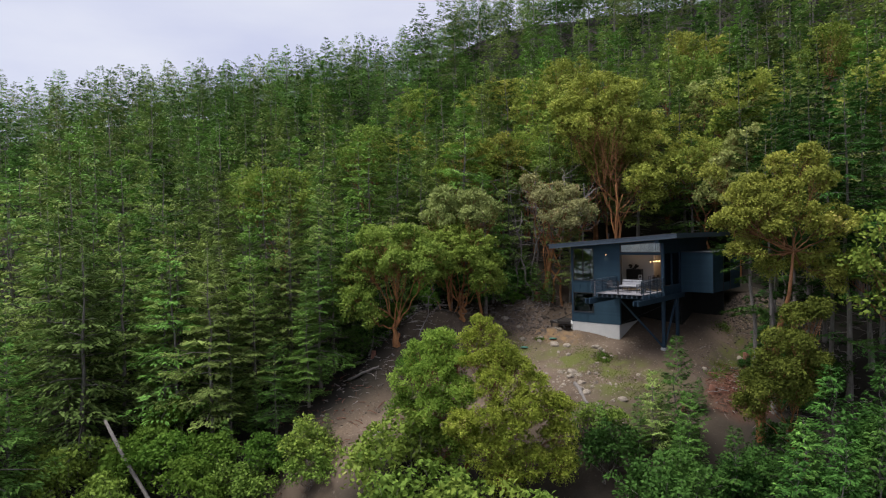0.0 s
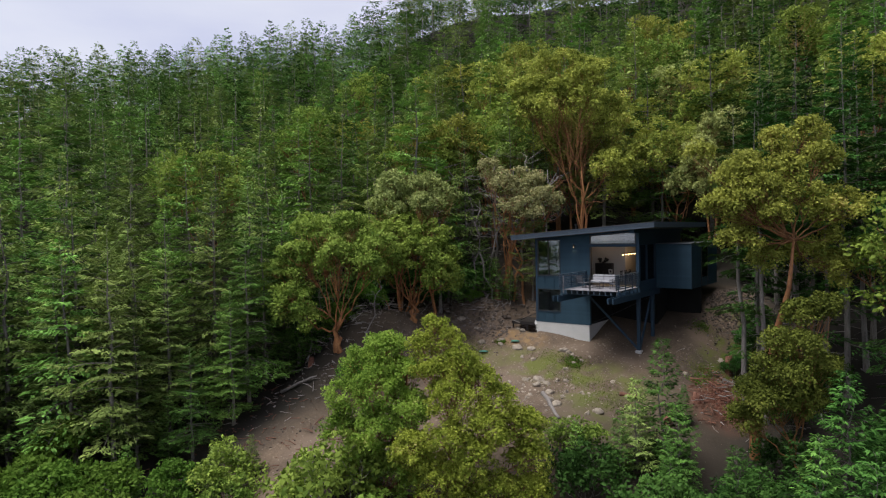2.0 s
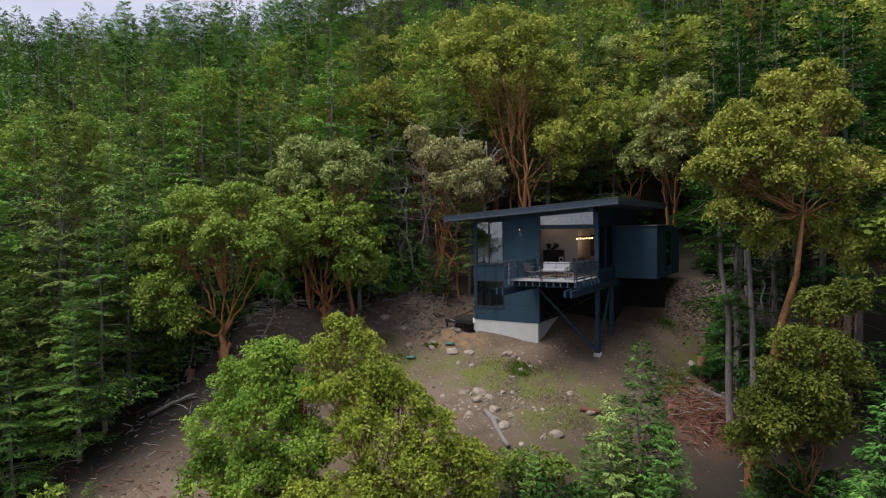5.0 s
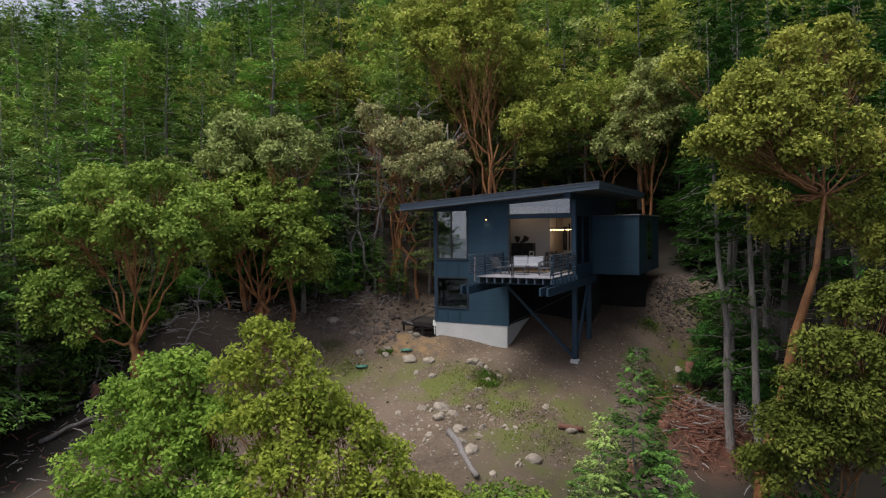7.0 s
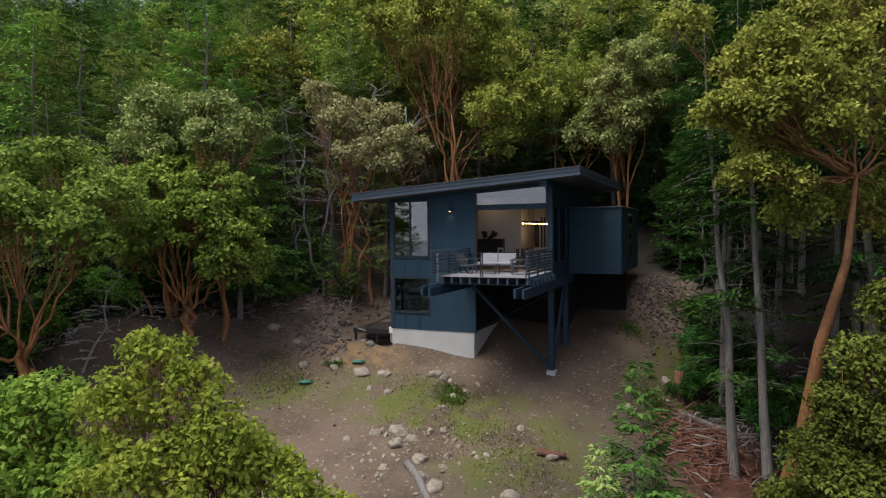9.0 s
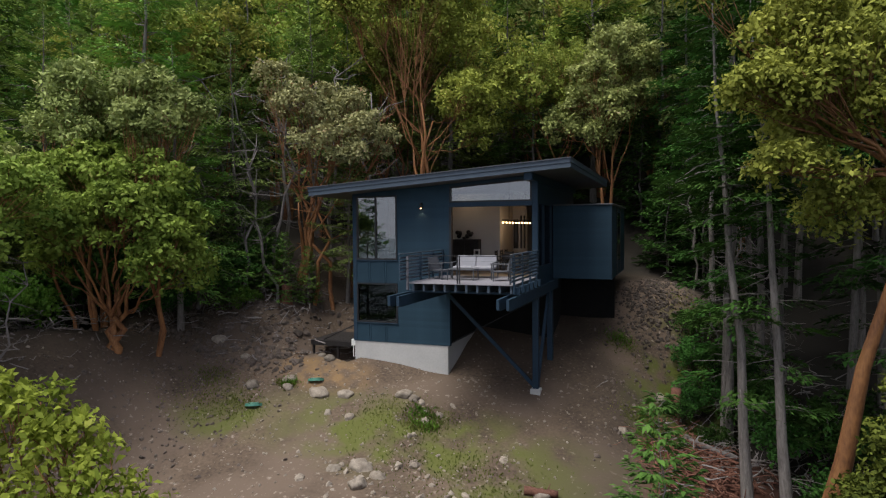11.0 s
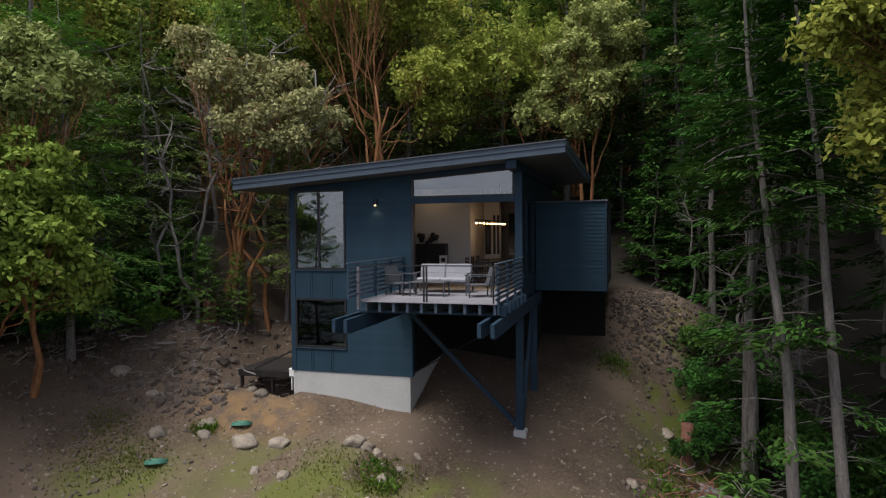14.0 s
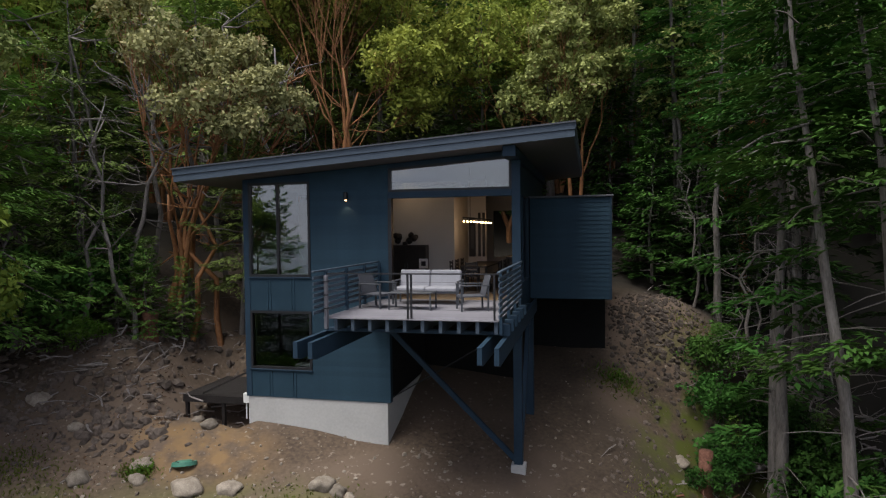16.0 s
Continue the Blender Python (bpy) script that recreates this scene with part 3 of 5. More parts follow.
part("door_jamb", boxes((0.1, 0.2, -0.03, 0.15, DECK_Z, 7.1)), BLACK, house)

# side and back walls of the main block
part("left_wall", boxes((-4.45, -4.25, 0.2, 3.2, 1.24, 7.6), (-4.45, -4.25, 3.2, 5.2, 1.24, 5.0), (-4.45, -4.25, 5.2, 9.8, 1.24, 7.6)), SIDING, house)
part("back_wall", boxes((-4.45, -3.9, 9.8, 10.0, 2.0, 7.9), (-3.9, -2.2, 9.8, 10.0, 2.0, 4.9), (-2.2, 1.6, 9.8, 10.0, 2.0, 7.9), (1.6, 3.6, 9.8, 10.0, 2.0, 5.0), (1.6, 3.6, 9.8, 10.0, 7.0, 8.2)), PLASTER, house)
# side wall of the lower room, its shade put into the colour
part("undercroft_shade_wall", boxes((-0.2, -0.03, 0.2, 9.8, 1.24, 3.75)), SHADEBLACK, house, "wall under the floor, coloured near-black as deep shade")
# added walls that close the open space so it reads as black shade
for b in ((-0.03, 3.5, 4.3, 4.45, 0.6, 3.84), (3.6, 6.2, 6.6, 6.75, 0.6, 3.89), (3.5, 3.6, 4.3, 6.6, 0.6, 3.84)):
    part("undercroft_shade_wall", boxes(b), SHADEBLACK, house, "wall under the floor, coloured near-black as deep shade")
part("right_wall", boxes((3.55, 3.72, 0.25, 9.9, 3.75, 4.6), (3.55, 3.72, 3.6, 9.9, 4.6, 8.2), (3.55, 3.72, 0.25, 3.6, 7.2, 8.2), (3.55, 3.72, 1.9, 2.05, 4.6, 7.2)), TRIM, house)
for y0, y1 in ((0.25, 1.9), (2.05, 3.6)):
    p = part("side_pane", boxes((3.62, 3.635, y0, y1, 4.6, 7.2)), DARKPANE, house)
    p.visible_shadow = False
part("floor_slab", boxes((-4.25, 3.55, 0.15, 9.8, 3.84, DECK_Z - 0.02)), FLOORING, house)
part("lower_floor", boxes((-4.18, -0.25, 0.27, 9.8, 1.0, 1.3)), DARKWOOD, house)

# roof
roof = part("roof", prism([(-6.0, soffit_z(-6.0) + 0.02), (5.3, soffit_z(5.3) + 0.02), (5.3, soffit_z(5.3) + 0.32), (-6.0, soffit_z(-6.0) + 0.32)], -1.08, 11.4), ROOFING, house, "low-pitched dark metal roof with grey-blue fascia")
for z0, z1, y in ((0.0, 0.17, -1.11), (0.185, 0.345, -1.14)):
    part("fascia", prism([(-6.0 + (y + 1.11), soffit_z(-6) + z0), (5.3 - (y + 1.11), soffit_z(5.3) + z0), (5.3 - (y + 1.11), soffit_z(5.3) + z1), (-6.0 + (y + 1.11), soffit_z(-6) + z1)], y, -1.08), FASCIA, roof)
for x0, x1, o in ((5.3, 5.33, 0.0), (-6.03, -6.0, 0.0)):
    xm = (x0 + x1) / 2
    part("fascia", boxes((x0, x1, -1.11, 11.4, soffit_z(xm), soffit_z(xm) + 0.17)), FASCIA, roof)
    part("fascia", boxes((x0 - 0.02 * (x0 < 0), x1 + 0.02 * (x0 > 0), -1.14, 11.4, soffit_z(xm) + 0.185, soffit_z(xm) + 0.345)), FASCIA, roof)
part("roof_edge", prism([(-6.06, soffit_z(-6) + 0.347), (5.36, soffit_z(5.3) + 0.347), (5.36, soffit_z(5.3) + 0.385), (-6.06, soffit_z(-6) + 0.385)], -1.19, 11.45), ROOFING, roof)
part("soffit", prism([(-5.98, soffit_z(-5.98)), (5.28, soffit_z(5.28)), (5.28, soffit_z(5.28) + 0.018), (-5.98, soffit_z(-5.98) + 0.018)], -1.06, 11.38), SOFFIT, roof)
part("roof_beam", boxes((3.5, 3.84, -0.92, 9.9, 8.06, soffit_z(3.5)), bevel=0.01), TRIM, house)
part("roof_beam", boxes((-2.6, -2.4, 0.25, 9.8, 7.6, soffit_z(-2.6))), TRIM, house)
part("roof_vent", boxes((-2.95, -2.89, 4.0, 4.06, 8.2, 8.8), (-3.0, -2.84, 3.95, 4.11, 8.8, 8.86)), BLACK, house)

# posts and braces
for px, py, top, foot in ((3.74, 0.1, 8.06, -0.27), (3.82, 2.7, 3.86, 0.3)):
    part("post", boxes((px - 0.12, px + 0.12, py - 0.12, py + 0.12, foot, top), bevel=0.01), TRIM, house, "slate-painted square timber post")
    part("footing", boxes((px - 0.2, px + 0.2, py - 0.2, py + 0.2, foot - 0.8, foot), bevel=0.015), CONCRETE, house, "concrete footing")
part("footing", boxes((3.5, 3.85, 6.9, 7.25, 1.0, 1.85), bevel=0.015), CONCRETE, house, "concrete footing")
part("post", boxes((3.58, 3.78, 7.0, 7.2, 1.85, 3.8)), TRIM, house)
part("brace", bar(bmesh.new(), (3.66, 0.06, -0.15), (0.05, 0.06, 3.4), 0.12, 0.14), TRIM, house)
part("brace", bar(bmesh.new(), (3.78, 0.2, -0.15), (3.8, 2.6, 3.6), 0.12, 0.14), TRIM, house)
part("tie_rod", bar(bmesh.new(), (0.0, 0.3, 1.3), (3.7, 2.6, 3.3), 0.03), BLACK, house)

# lap boards of the main wall and of the side volume
volume = part("side_volume", boxes((3.75, 6.32, 3.8, 10.8, 3.9, 7.2)), TRIM, house, "windowless slate-blue lap-sided box")
part("volume_cap", boxes((3.72, 6.42, 3.7, 10.9, 7.2, 7.26), bevel=0.01), ROOFING, volume)
part("corner_board", boxes((6.3, 6.36, 3.74, 3.84, 3.89, 7.2)), TRIM, volume)
for y in (6.2, 7.9):
    part("side_trim", boxes((6.32, 6.37, y, y + 0.12, 3.95, 7.15)), BLACK, volume)
p = part("side_window", boxes((6.325, 6.35, 6.32, 7.9, 4.6, 6.9)), DARKPANE, volume)


def lap_board(length, tall, out=0.028):
    bm = bmesh.new()
    v = [bm.verts.new(c) for c in ((0, -out, 0), (length, -out, 0), (length, -0.006, tall), (0, -0.006, tall), (0, 0, 0), (length, 0, 0), (length, 0, tall), (0, 0, tall))]
    for f in ((0, 1, 2, 3), (4, 7, 6, 5), (0, 4, 5, 1), (3, 2, 6, 7), (0, 3, 7, 4), (1, 5, 6, 2)):
        bm.faces.new([v[i] for i in f])
    return bm


LAP = 0.142
rows = ((front, -2.29, 0.0, 1.25, 43, 2.38, 0, "board"), (volume, 3.75, 3.8, 3.9, 23, 2.55, 0, "board"), (volume, 6.32, 3.84, 3.9, 23, 6.9, 90, "board"))
for own, x, y, z0, count, length, turn, nm in rows:
    first = None
    for k in range(count):
        m = pose(x, y, z0 + k * LAP, 0, 0, turn)
        if first is None:
            first = part(nm, lap_board(length, LAP + 0.002, 0.009 if own is front else 0.022), SIDING, own)
            first.matrix_basis = m
        else:
            same_part(first, nm, own, m)

# wall light
sconce = thing("wall_light", -1.14, -0.02, 7.12, "small black down-facing outdoor wall light, lit", "wall light")
bm = bmesh.new()
bmesh.ops.create_cone(bm, segments=16, radius1=0.055, radius2=0.055, depth=0.22, cap_ends=True, matrix=pose(0, -0.09, 0.08))
part("shade", bm, BLACK, sconce, smooth=False)
part("bracket", boxes((-0.04, 0.04, -0.05, -0.012, 0.02, 0.14)), BLACK, sconce)
bm = bmesh.new()
bmesh.ops.create_uvsphere(bm, u_segments=10, v_segments=6, radius=0.035, matrix=pose(0, -0.09, -0.04))
part("bulb", bm, DIMBULB, sconce, "warm glowing bulb", True)
spot = new("wall_lamp", bpy.data.lights.new("wall_lamp", 'SPOT'))
spot.data.energy, spot.data.color, spot.data.spot_size, spot.data.shadow_soft_size = 1.2, (1.0, 0.72, 0.45), radians(100), 0.03
spot.matrix_world = look((-1.14, -0.15, 7.0), (-1.14, -0.1, 5.0))

# ---- deck ----
deck = thing("deck", 1.8, -2, DECK_Z, "cantilevered timber deck with pale boards on slate joists", "deck")
deck.matrix_world = pose(0, 0, 0)
first = None
count = 27
for k in range(count):
    m = pose(-0.2, -3.86 + k * 0.1432, DECK_Z - 0.03)
    if first is None:
        first = part("deck_board", boxes((0, 3.99, 0, 0.137, 0, 0.03), bevel=0.004), DECKING, deck)
        first.matrix_basis = m
    else:
        same_part(first, "deck_board", deck, m)
first = None
for k in range(10):
    m = pose(0.07 + k * 0.4065, -3.8, DECK_Z - 0.30)
    if first is None:
        first = part("joist", boxes((-0.04, 0.04, 0, 3.7, 0, 0.268), bevel=0.005), FASCIA, deck)
        first.matrix_basis = m
    else:
        same_part(first, "joist", deck, m)
part("rim_beam", boxes((-0.3, 3.9, -3.42, -3.28, 3.862, 3.945), bevel=0.006), TRIM, deck)
part("rim_beam", boxes((-0.3, 3.9, -0.3, -0.16, 3.862, 3.945), bevel=0.006), TRIM, deck)
for x, y1 in ((-0.38, 0.0), (-0.04, 0.0), (3.56, 4.0), (3.9, 4.0)):
    bm = prism([(-4.915, 3.862), (y1, 3.862), (y1, 3.47), (-4.75, 3.47), (-4.915, 3.52)], -0.05, 0.05)
    bmesh.ops.transform(bm, matrix=Matrix.Rotation(radians(90), 4, 'Z'), verts=bm.verts[:])
    o = part("beam", bm, TRIM, deck, "long slate-painted beam")
    o.matrix_basis = pose(x, 0, 0)
for k in range(6):
    part("bracket", boxes((3.8, 4.02, -3.7 + k * 0.68, -3.56 + k * 0.68, 3.90, 4.16), bevel=0.01), TRIM, deck)
for x, side in ((-0.2, "left"), (3.88, "right")):
    rail = part("railing", boxes((x - 0.035, x + 0.035, -4.41, -0.05, 5.29, 5.33), bevel=0.008), FASCIA, deck, "slate railing with horizontal slats")
    for k in range(7):
        part("slat", boxes((x - 0.015, x + 0.015, -4.38, -0.06, 4.37 + k * 0.127, 4.44 + k * 0.127)), FASCIA, rail)
    for y in (-3.8, -2.55, -1.3, -0.12):
        part("rail_post", boxes((x - 0.03 + (0.045 if x < 1 else -0.045), x + 0.03 + (0.045 if x < 1 else -0.045), y - 0.04, y + 0.04, 3.95, 5.29)), TRIM, rail)
part("front_post", boxes((-0.13, -0.06, -3.98, -3.87, 4.0, 5.2), bevel=0.008), DECKING, deck, "pale post")
for z in (4.45, 4.75, 5.05):
    part("clamp", boxes((-0.14, -0.05, -4.0, -3.865, z, z + 0.03)), BLACK, deck)
front_rail = part("front_railing", boxes((-0.1, 3.8, -3.83, -3.79, 5.22, 5.25)), BLACK, deck, "thin black cable railing")
for x in (1.78, 1.86, 3.70):
    part("rail_post", boxes((x - 0.02, x + 0.02, -3.835, -3.785, DECK_Z, 5.22)), BLACK, front_rail)
for z in (4.45, 4.65, 4.85, 5.05):
    part("cable", boxes((-0.1, 3.75, -3.812, -3.808, z, z + 0.005)), FRAMEGREY, front_rail)


# ---- outdoor furniture ----
def seat_set(name, x, y, rz, width, label, fabric, category, cushions=False):
    root = thing(name, x, y, DECK_Z, label, category, rz=rz)
    w = width / 2
    for sx in (-1, 1):
        for y0 in (-0.32, 0.32):
            part("leg", boxes((sx * w - 0.02, sx * w + 0.02, y0 - 0.02, y0 + 0.02, 0, 0.6 if y0 < 0 else 0.62)), FRAMEGREY, root)
        part("armrest", boxes((sx * w - 0.03, sx * w + 0.03, -0.36, 0.36, 0.6, 0.63), bevel=0.006), FRAMEGREY, root)
    part("seat_frame", boxes((-w, w, -0.34, -0.30, 0.3, 0.34), (-w, w, 0.30, 0.34, 0.3, 0.34)), FRAMEGREY, root)
    if cushions:
        n = max(1, round(width / 0.8))
        for k in range(n):
            a, b = -w + 0.03 + k * (width - 0.06) / n, -w + 0.03 + (k + 1) * (width - 0.06) / n - 0.01
            part("seat_cushion", boxes((a, b, -0.36, 0.26, 0.34, 0.46), bevel=0.03), fabric, root)
            bm = boxes((a, b, -0.06, 0.08, 0, 0.46), bevel=0.03)
            o = part("back_cushion", bm, fabric, root)
            o.matrix_basis = pose(0, 0.26, 0.42, -12)
    else:
        part("seat", boxes((-w + 0.02, w - 0.02, -0.32, 0.3, 0.335, 0.36)), fabric, root)
        o = part("backrest", boxes((-w + 0.03, w - 0.03, -0.012, 0.012, 0, 0.5), bevel=0.008), fabric, root)
        o.matrix_basis = pose(0, 0.26, 0.36, -16)
    return root


seat_set("outdoor_sofa", 1.5, -0.95, 0, 1.75, "white-cushioned two-seat outdoor sofa with grey metal frame", CUSHION, "sofa", True)
seat_set("outdoor_chair", 0.42, -1.9, 72, 0.66, "grey sling outdoor armchair facing the table", SLING, "chair")
seat_set("outdoor_chair", 2.9, -2.1, -68, 0.66, "dark grey sling outdoor armchair facing the table", SLING, "chair")
table = thing("coffee_table", 1.4, -2.1, DECK_Z, "low grey metal outdoor coffee table on the deck", "table")
part("tabletop", boxes((-0.55, 0.55, -0.32, 0.32, 0.40, 0.43), bevel=0.006), FRAMEGREY, table)
for sx in (-0.52, 0.52):
    for sy in (-0.29, 0.29):
        part("leg", boxes((sx - 0.018, sx + 0.018, sy - 0.018, sy + 0.018, 0, 0.4)), FRAMEGREY, table)

# ---- inside ----
partition = part("partition_wall", boxes((-2.0, 0.9, 4.6, 4.75, DECK_Z, 7.9), (0.9, 1.02, 4.6, 7.2, DECK_Z, 7.9)), PLASTER)
tagged(partition, "white plaster partition wall inside the cabin", "wall", kind="structure")
cab = thing("sideboard", -0.6, 4.3, DECK_Z, "black wooden sideboard against the white wall", "cabinet")
part("body", boxes((-0.7, 0.7, -0.22, 0.22, 0.08, 1.43), bevel=0.01), DARKWOOD, cab)
for k in range(2):
    d = part("door", boxes((-0.68 + k * 0.69, -0.01 + k * 0.69, -0.245, -0.222, 0.12, 1.38), bevel=0.006), DARKWOOD, cab)
    part("handle", boxes((-0.06 + k * 0.1, -0.04 + k * 0.1, -0.262, -0.246, 0.6, 0.8)), FRAMEGREY, d)
pic = thing("framed_picture", 0.05, 3.98, DECK_Z + 0.62, "small white framed picture with dark centre", "picture")
part("frame", boxes((-0.16, 0.16, -0.02, 0.0, 0, 0.34)), PAPER, pic)
part("print", boxes((-0.08, 0.08, -0.026, -0.021, 0.09, 0.25)), BLACK, pic)
plant = thing("flower_arrangement", -0.7, 4.3, DECK_Z + 1.43, "dark round flower arrangement on the sideboard", "ornament")
rr = random.Random(5)
bm = boxes((-0.08, 0.08, -0.08, 0.08, 0, 0.12), bevel=0.02)
part("pot", bm, BLACK, plant)
for k in range(9):
    bm = bmesh.new()
    bmesh.ops.create_icosphere(bm, subdivisions=2, radius=rr.uniform(0.08, 0.13), matrix=pose(rr.uniform(-0.42, 0.42), rr.uniform(-0.1, 0.1), rr.uniform(0.12, 0.36)))
    part("bloom", bm, BLACK, plant, smooth=True)
for x, w, h in ((1.2, 0.26, 1.5), (1.48, 0.1, 1.7), (1.65, 0.1, 1.7)):
    o = thing("wall_panel", x, 7.1, DECK_Z + 0.9, "tall narrow dark framed wall hanging", "picture")
    part("frame", boxes((-w / 2, w / 2, -0.04, 0, 0, h), bevel=0.008), BLACK, o)
    if w > 0.2:
        part("print", boxes((-0.06, 0.06, -0.046, -0.041, 0.3, 1.2)), FRAMEGREY, o)
inner = part("inner_wall", boxes((1.02, 1.75, 7.14, 7.26, DECK_Z, 8.1)), PLASTER)
tagged(inner, "white plaster inner wall", "wall", kind="structure")
dining = thing("dining_table", 2.0, 4.6, DECK_Z, "long dark wooden dining table", "table")
part("tabletop", boxes((-0.45, 0.45, -1.6, 1.6, 0.71, 0.76), bevel=0.008), DARKWOOD, dining)
for sx in (-0.38, 0.38):
    for sy in (-1.5, 1.5):
        part("leg", boxes((sx - 0.035, sx + 0.035, sy - 0.035, sy + 0.035, 0, 0.71)), DARKWOOD, dining)
chair = thing("dining_chair", 1.35, 3.4, DECK_Z, "dark wooden dining chair with slatted back", "chair", "chairs round the dining table", rz=90)
part("seat", boxes((-0.22, 0.22, -0.22, 0.22, 0.43, 0.47), bevel=0.01), DARKWOOD, chair)
for sx in (-0.19, 0.19):
    part("leg", boxes((sx - 0.018, sx + 0.018, -0.2, -0.165, 0, 0.43)), DARKWOOD, chair)
    part("leg", boxes((sx - 0.018, sx + 0.018, 0.165, 0.2, 0, 0.92)), DARKWOOD, chair)
for k in range(3):
    part("back_slat", boxes((-0.19, 0.19, 0.175, 0.19, 0.58 + k * 0.12, 0.65 + k * 0.12)), DARKWOOD, chair)
for x, y, r in ((1.35, 4.3, 90), (1.35, 5.2, 90), (2.65, 3.4, -90), (2.65, 4.3, -90), (2.65, 5.2, -90), (2.0, 2.75, 180)):
    copy_thing(chair, pose(x, y, DECK_Z, 0, 0, r))
island = thing("kitchen_island", 3.0, 7.6, DECK_Z, "dark kitchen counter with pale top", "counter")
part("body", boxes((-0.4, 0.4, -1.2, 1.2, 0, 0.9)), DARKWOOD, island)
part("worktop", boxes((-0.43, 0.43, -1.24, 1.24, 0.9, 0.94), bevel=0.008), CONCRETE, island)
lampset = thing("linear_chandelier", 1.9, 4.6, 6.45, "long black linear chandelier with ten warm round bulbs, lit", "ceiling light")
part("bar", boxes((-0.02, 0.02, -2.75, 2.75, 0.1, 0.14)), BLACK, lampset)
for y in (-1.6, 1.6):
    part("rod", boxes((-0.008, 0.008, y - 0.008, y + 0.008, 0.14, 1.75)), BLACK, lampset)
for k in range(10):
    bm = bmesh.new()
    bmesh.ops.create_uvsphere(bm, u_segments=12, v_segments=8, radius=0.032, matrix=pose(0, -2.65 + k * 0.589, 0))
    b = part("bulb", bm, BULB, lampset, "warm glowing globe bulb", True)
    part("socket", boxes((-0.018, 0.018, -2.668 + k * 0.589, -2.632 + k * 0.589, 0.055, 0.1)), BLACK, b)
for x, y, z, e in ((1.9, 4.6, 6.3, LAMP), (-0.5, 3.6, 7.6, LAMP * 0.8)):
    pl = new("room_lamp", bpy.data.lights.new("room_lamp", 'POINT'))
    pl.data.energy, pl.data.color, pl.data.shadow_soft_size = e, (1.0, 0.66, 0.38), 0.25
    pl.location = (x, y, z)
sill = thing("pale_bench", -2.75, 0.55, 1.3, "pale object behind the lower window", "bench")
part("seat", boxes((-0.35, 0.35, -0.15, 0.15, 0.72, 0.86), bevel=0.03), CUSHION, sill)
part("base", boxes((-0.3, 0.3, -0.12, 0.12, 0, 0.72)), DARKWOOD, sill)

# low platform beside the house
plat = thing("low_platform", -5.7, 1.4, 1.05, "low black timber platform beside the foundation", "platform")
plat.matrix_world = pose(0, 0, 0)
first = None
for k in range(17):
    m = pose(-6.95, 0.42 + k * 0.145, 1.02)
    if first is None:
        first = part("plank", boxes((0, 2.4, 0, 0.138, 0, 0.035), bevel=0.004), DARKWOOD, plat)
        first.matrix_basis = m
    else:
        same_part(first, "plank", plat, m)
part("edge_beam", boxes((-6.98, -4.5, 0.38, 0.42, 0.83, 1.06)), DARKWOOD, plat)
part("edge_beam", boxes((-6.98, -6.94, 0.42, 2.9, 0.83, 1.06)), DARKWOOD, plat)
part("handrail", bar(bmesh.new(), (-6.3, 0.45, 1.1), (-4.5, 0.6, 1.95), 0.06), DARKWOOD, plat)
for x in (-6.9, -5.6):
    for y in (0.5, 2.6):
        part("post", boxes((x - 0.05, x + 0.05, y - 0.05, y + 0.05, -0.4, 0.83)), DARKWOOD, plat)
ubox = thing("utility_box", -4.6, 0.25, 0.95, "white plastic utility box on the foundation corner", "box")
part("body", boxes((-0.13, 0.13, -0.06, 0.06, 0, 0.3), bevel=0.012), PAPER, ubox)
for x in (-0.05, 0.05):
    part("conduit", boxes((x - 0.015, x + 0.015, -0.02, 0.02, -0.5, 0)), PAPER, ubox)

# ---- trees ----
FIRS = [conifer("fir", 11 + k, 18, 4.1 + 0.3 * (k % 3), 0.12 + 0.05 * (k % 2), 19, 132, 0.32, (FIR, PINE, FIR, PINE)[k % 4], 0.2, 0.16 + 0.05 * (k % 3)) for k in range(4)]
MID = [conifer("fir", 21 + k, 18, 4.2 + 0.3 * (k % 3), 0.16, 17, 50, 0.52, (FIR, PINE, FIR, PINE)[k % 4], 0.2, 0.16 + 0.05 * (k % 3), 0) for k in range(4)]
# tall firs and kind 2 young firs take the shade-darkened needles
TALL = [conifer("tall_fir", 31 + k, 20, 2.5, 0.42, 18, 75, 0.27, SHADEFIR, 0.18, 0.26, 18, 9) for k in range(2)]
YOUNG = [conifer("young_fir", 51 + k, 7, 1.8, 0.05, 20, 36, 0.3, (FIR, PINE, SHADEFIR)[k], 0.07, 0.06, 0) for k in range(3)]
MADS = [broadleaf("madrone", 71 + k, (0, 0, 9.5), (3.7, 3.5, 3.4), 110, 54, 0.27, (MADRONE, MADGOLD, MADPALE)[k], None, 2, 0.15, 0.4, (0.72, 0.5)) for k in range(3)]

fir_label = "tall dark green fir with drooping layered branches on the slope"
mad_label = "spreading madrone with orange limbs and yellow-green leaves"

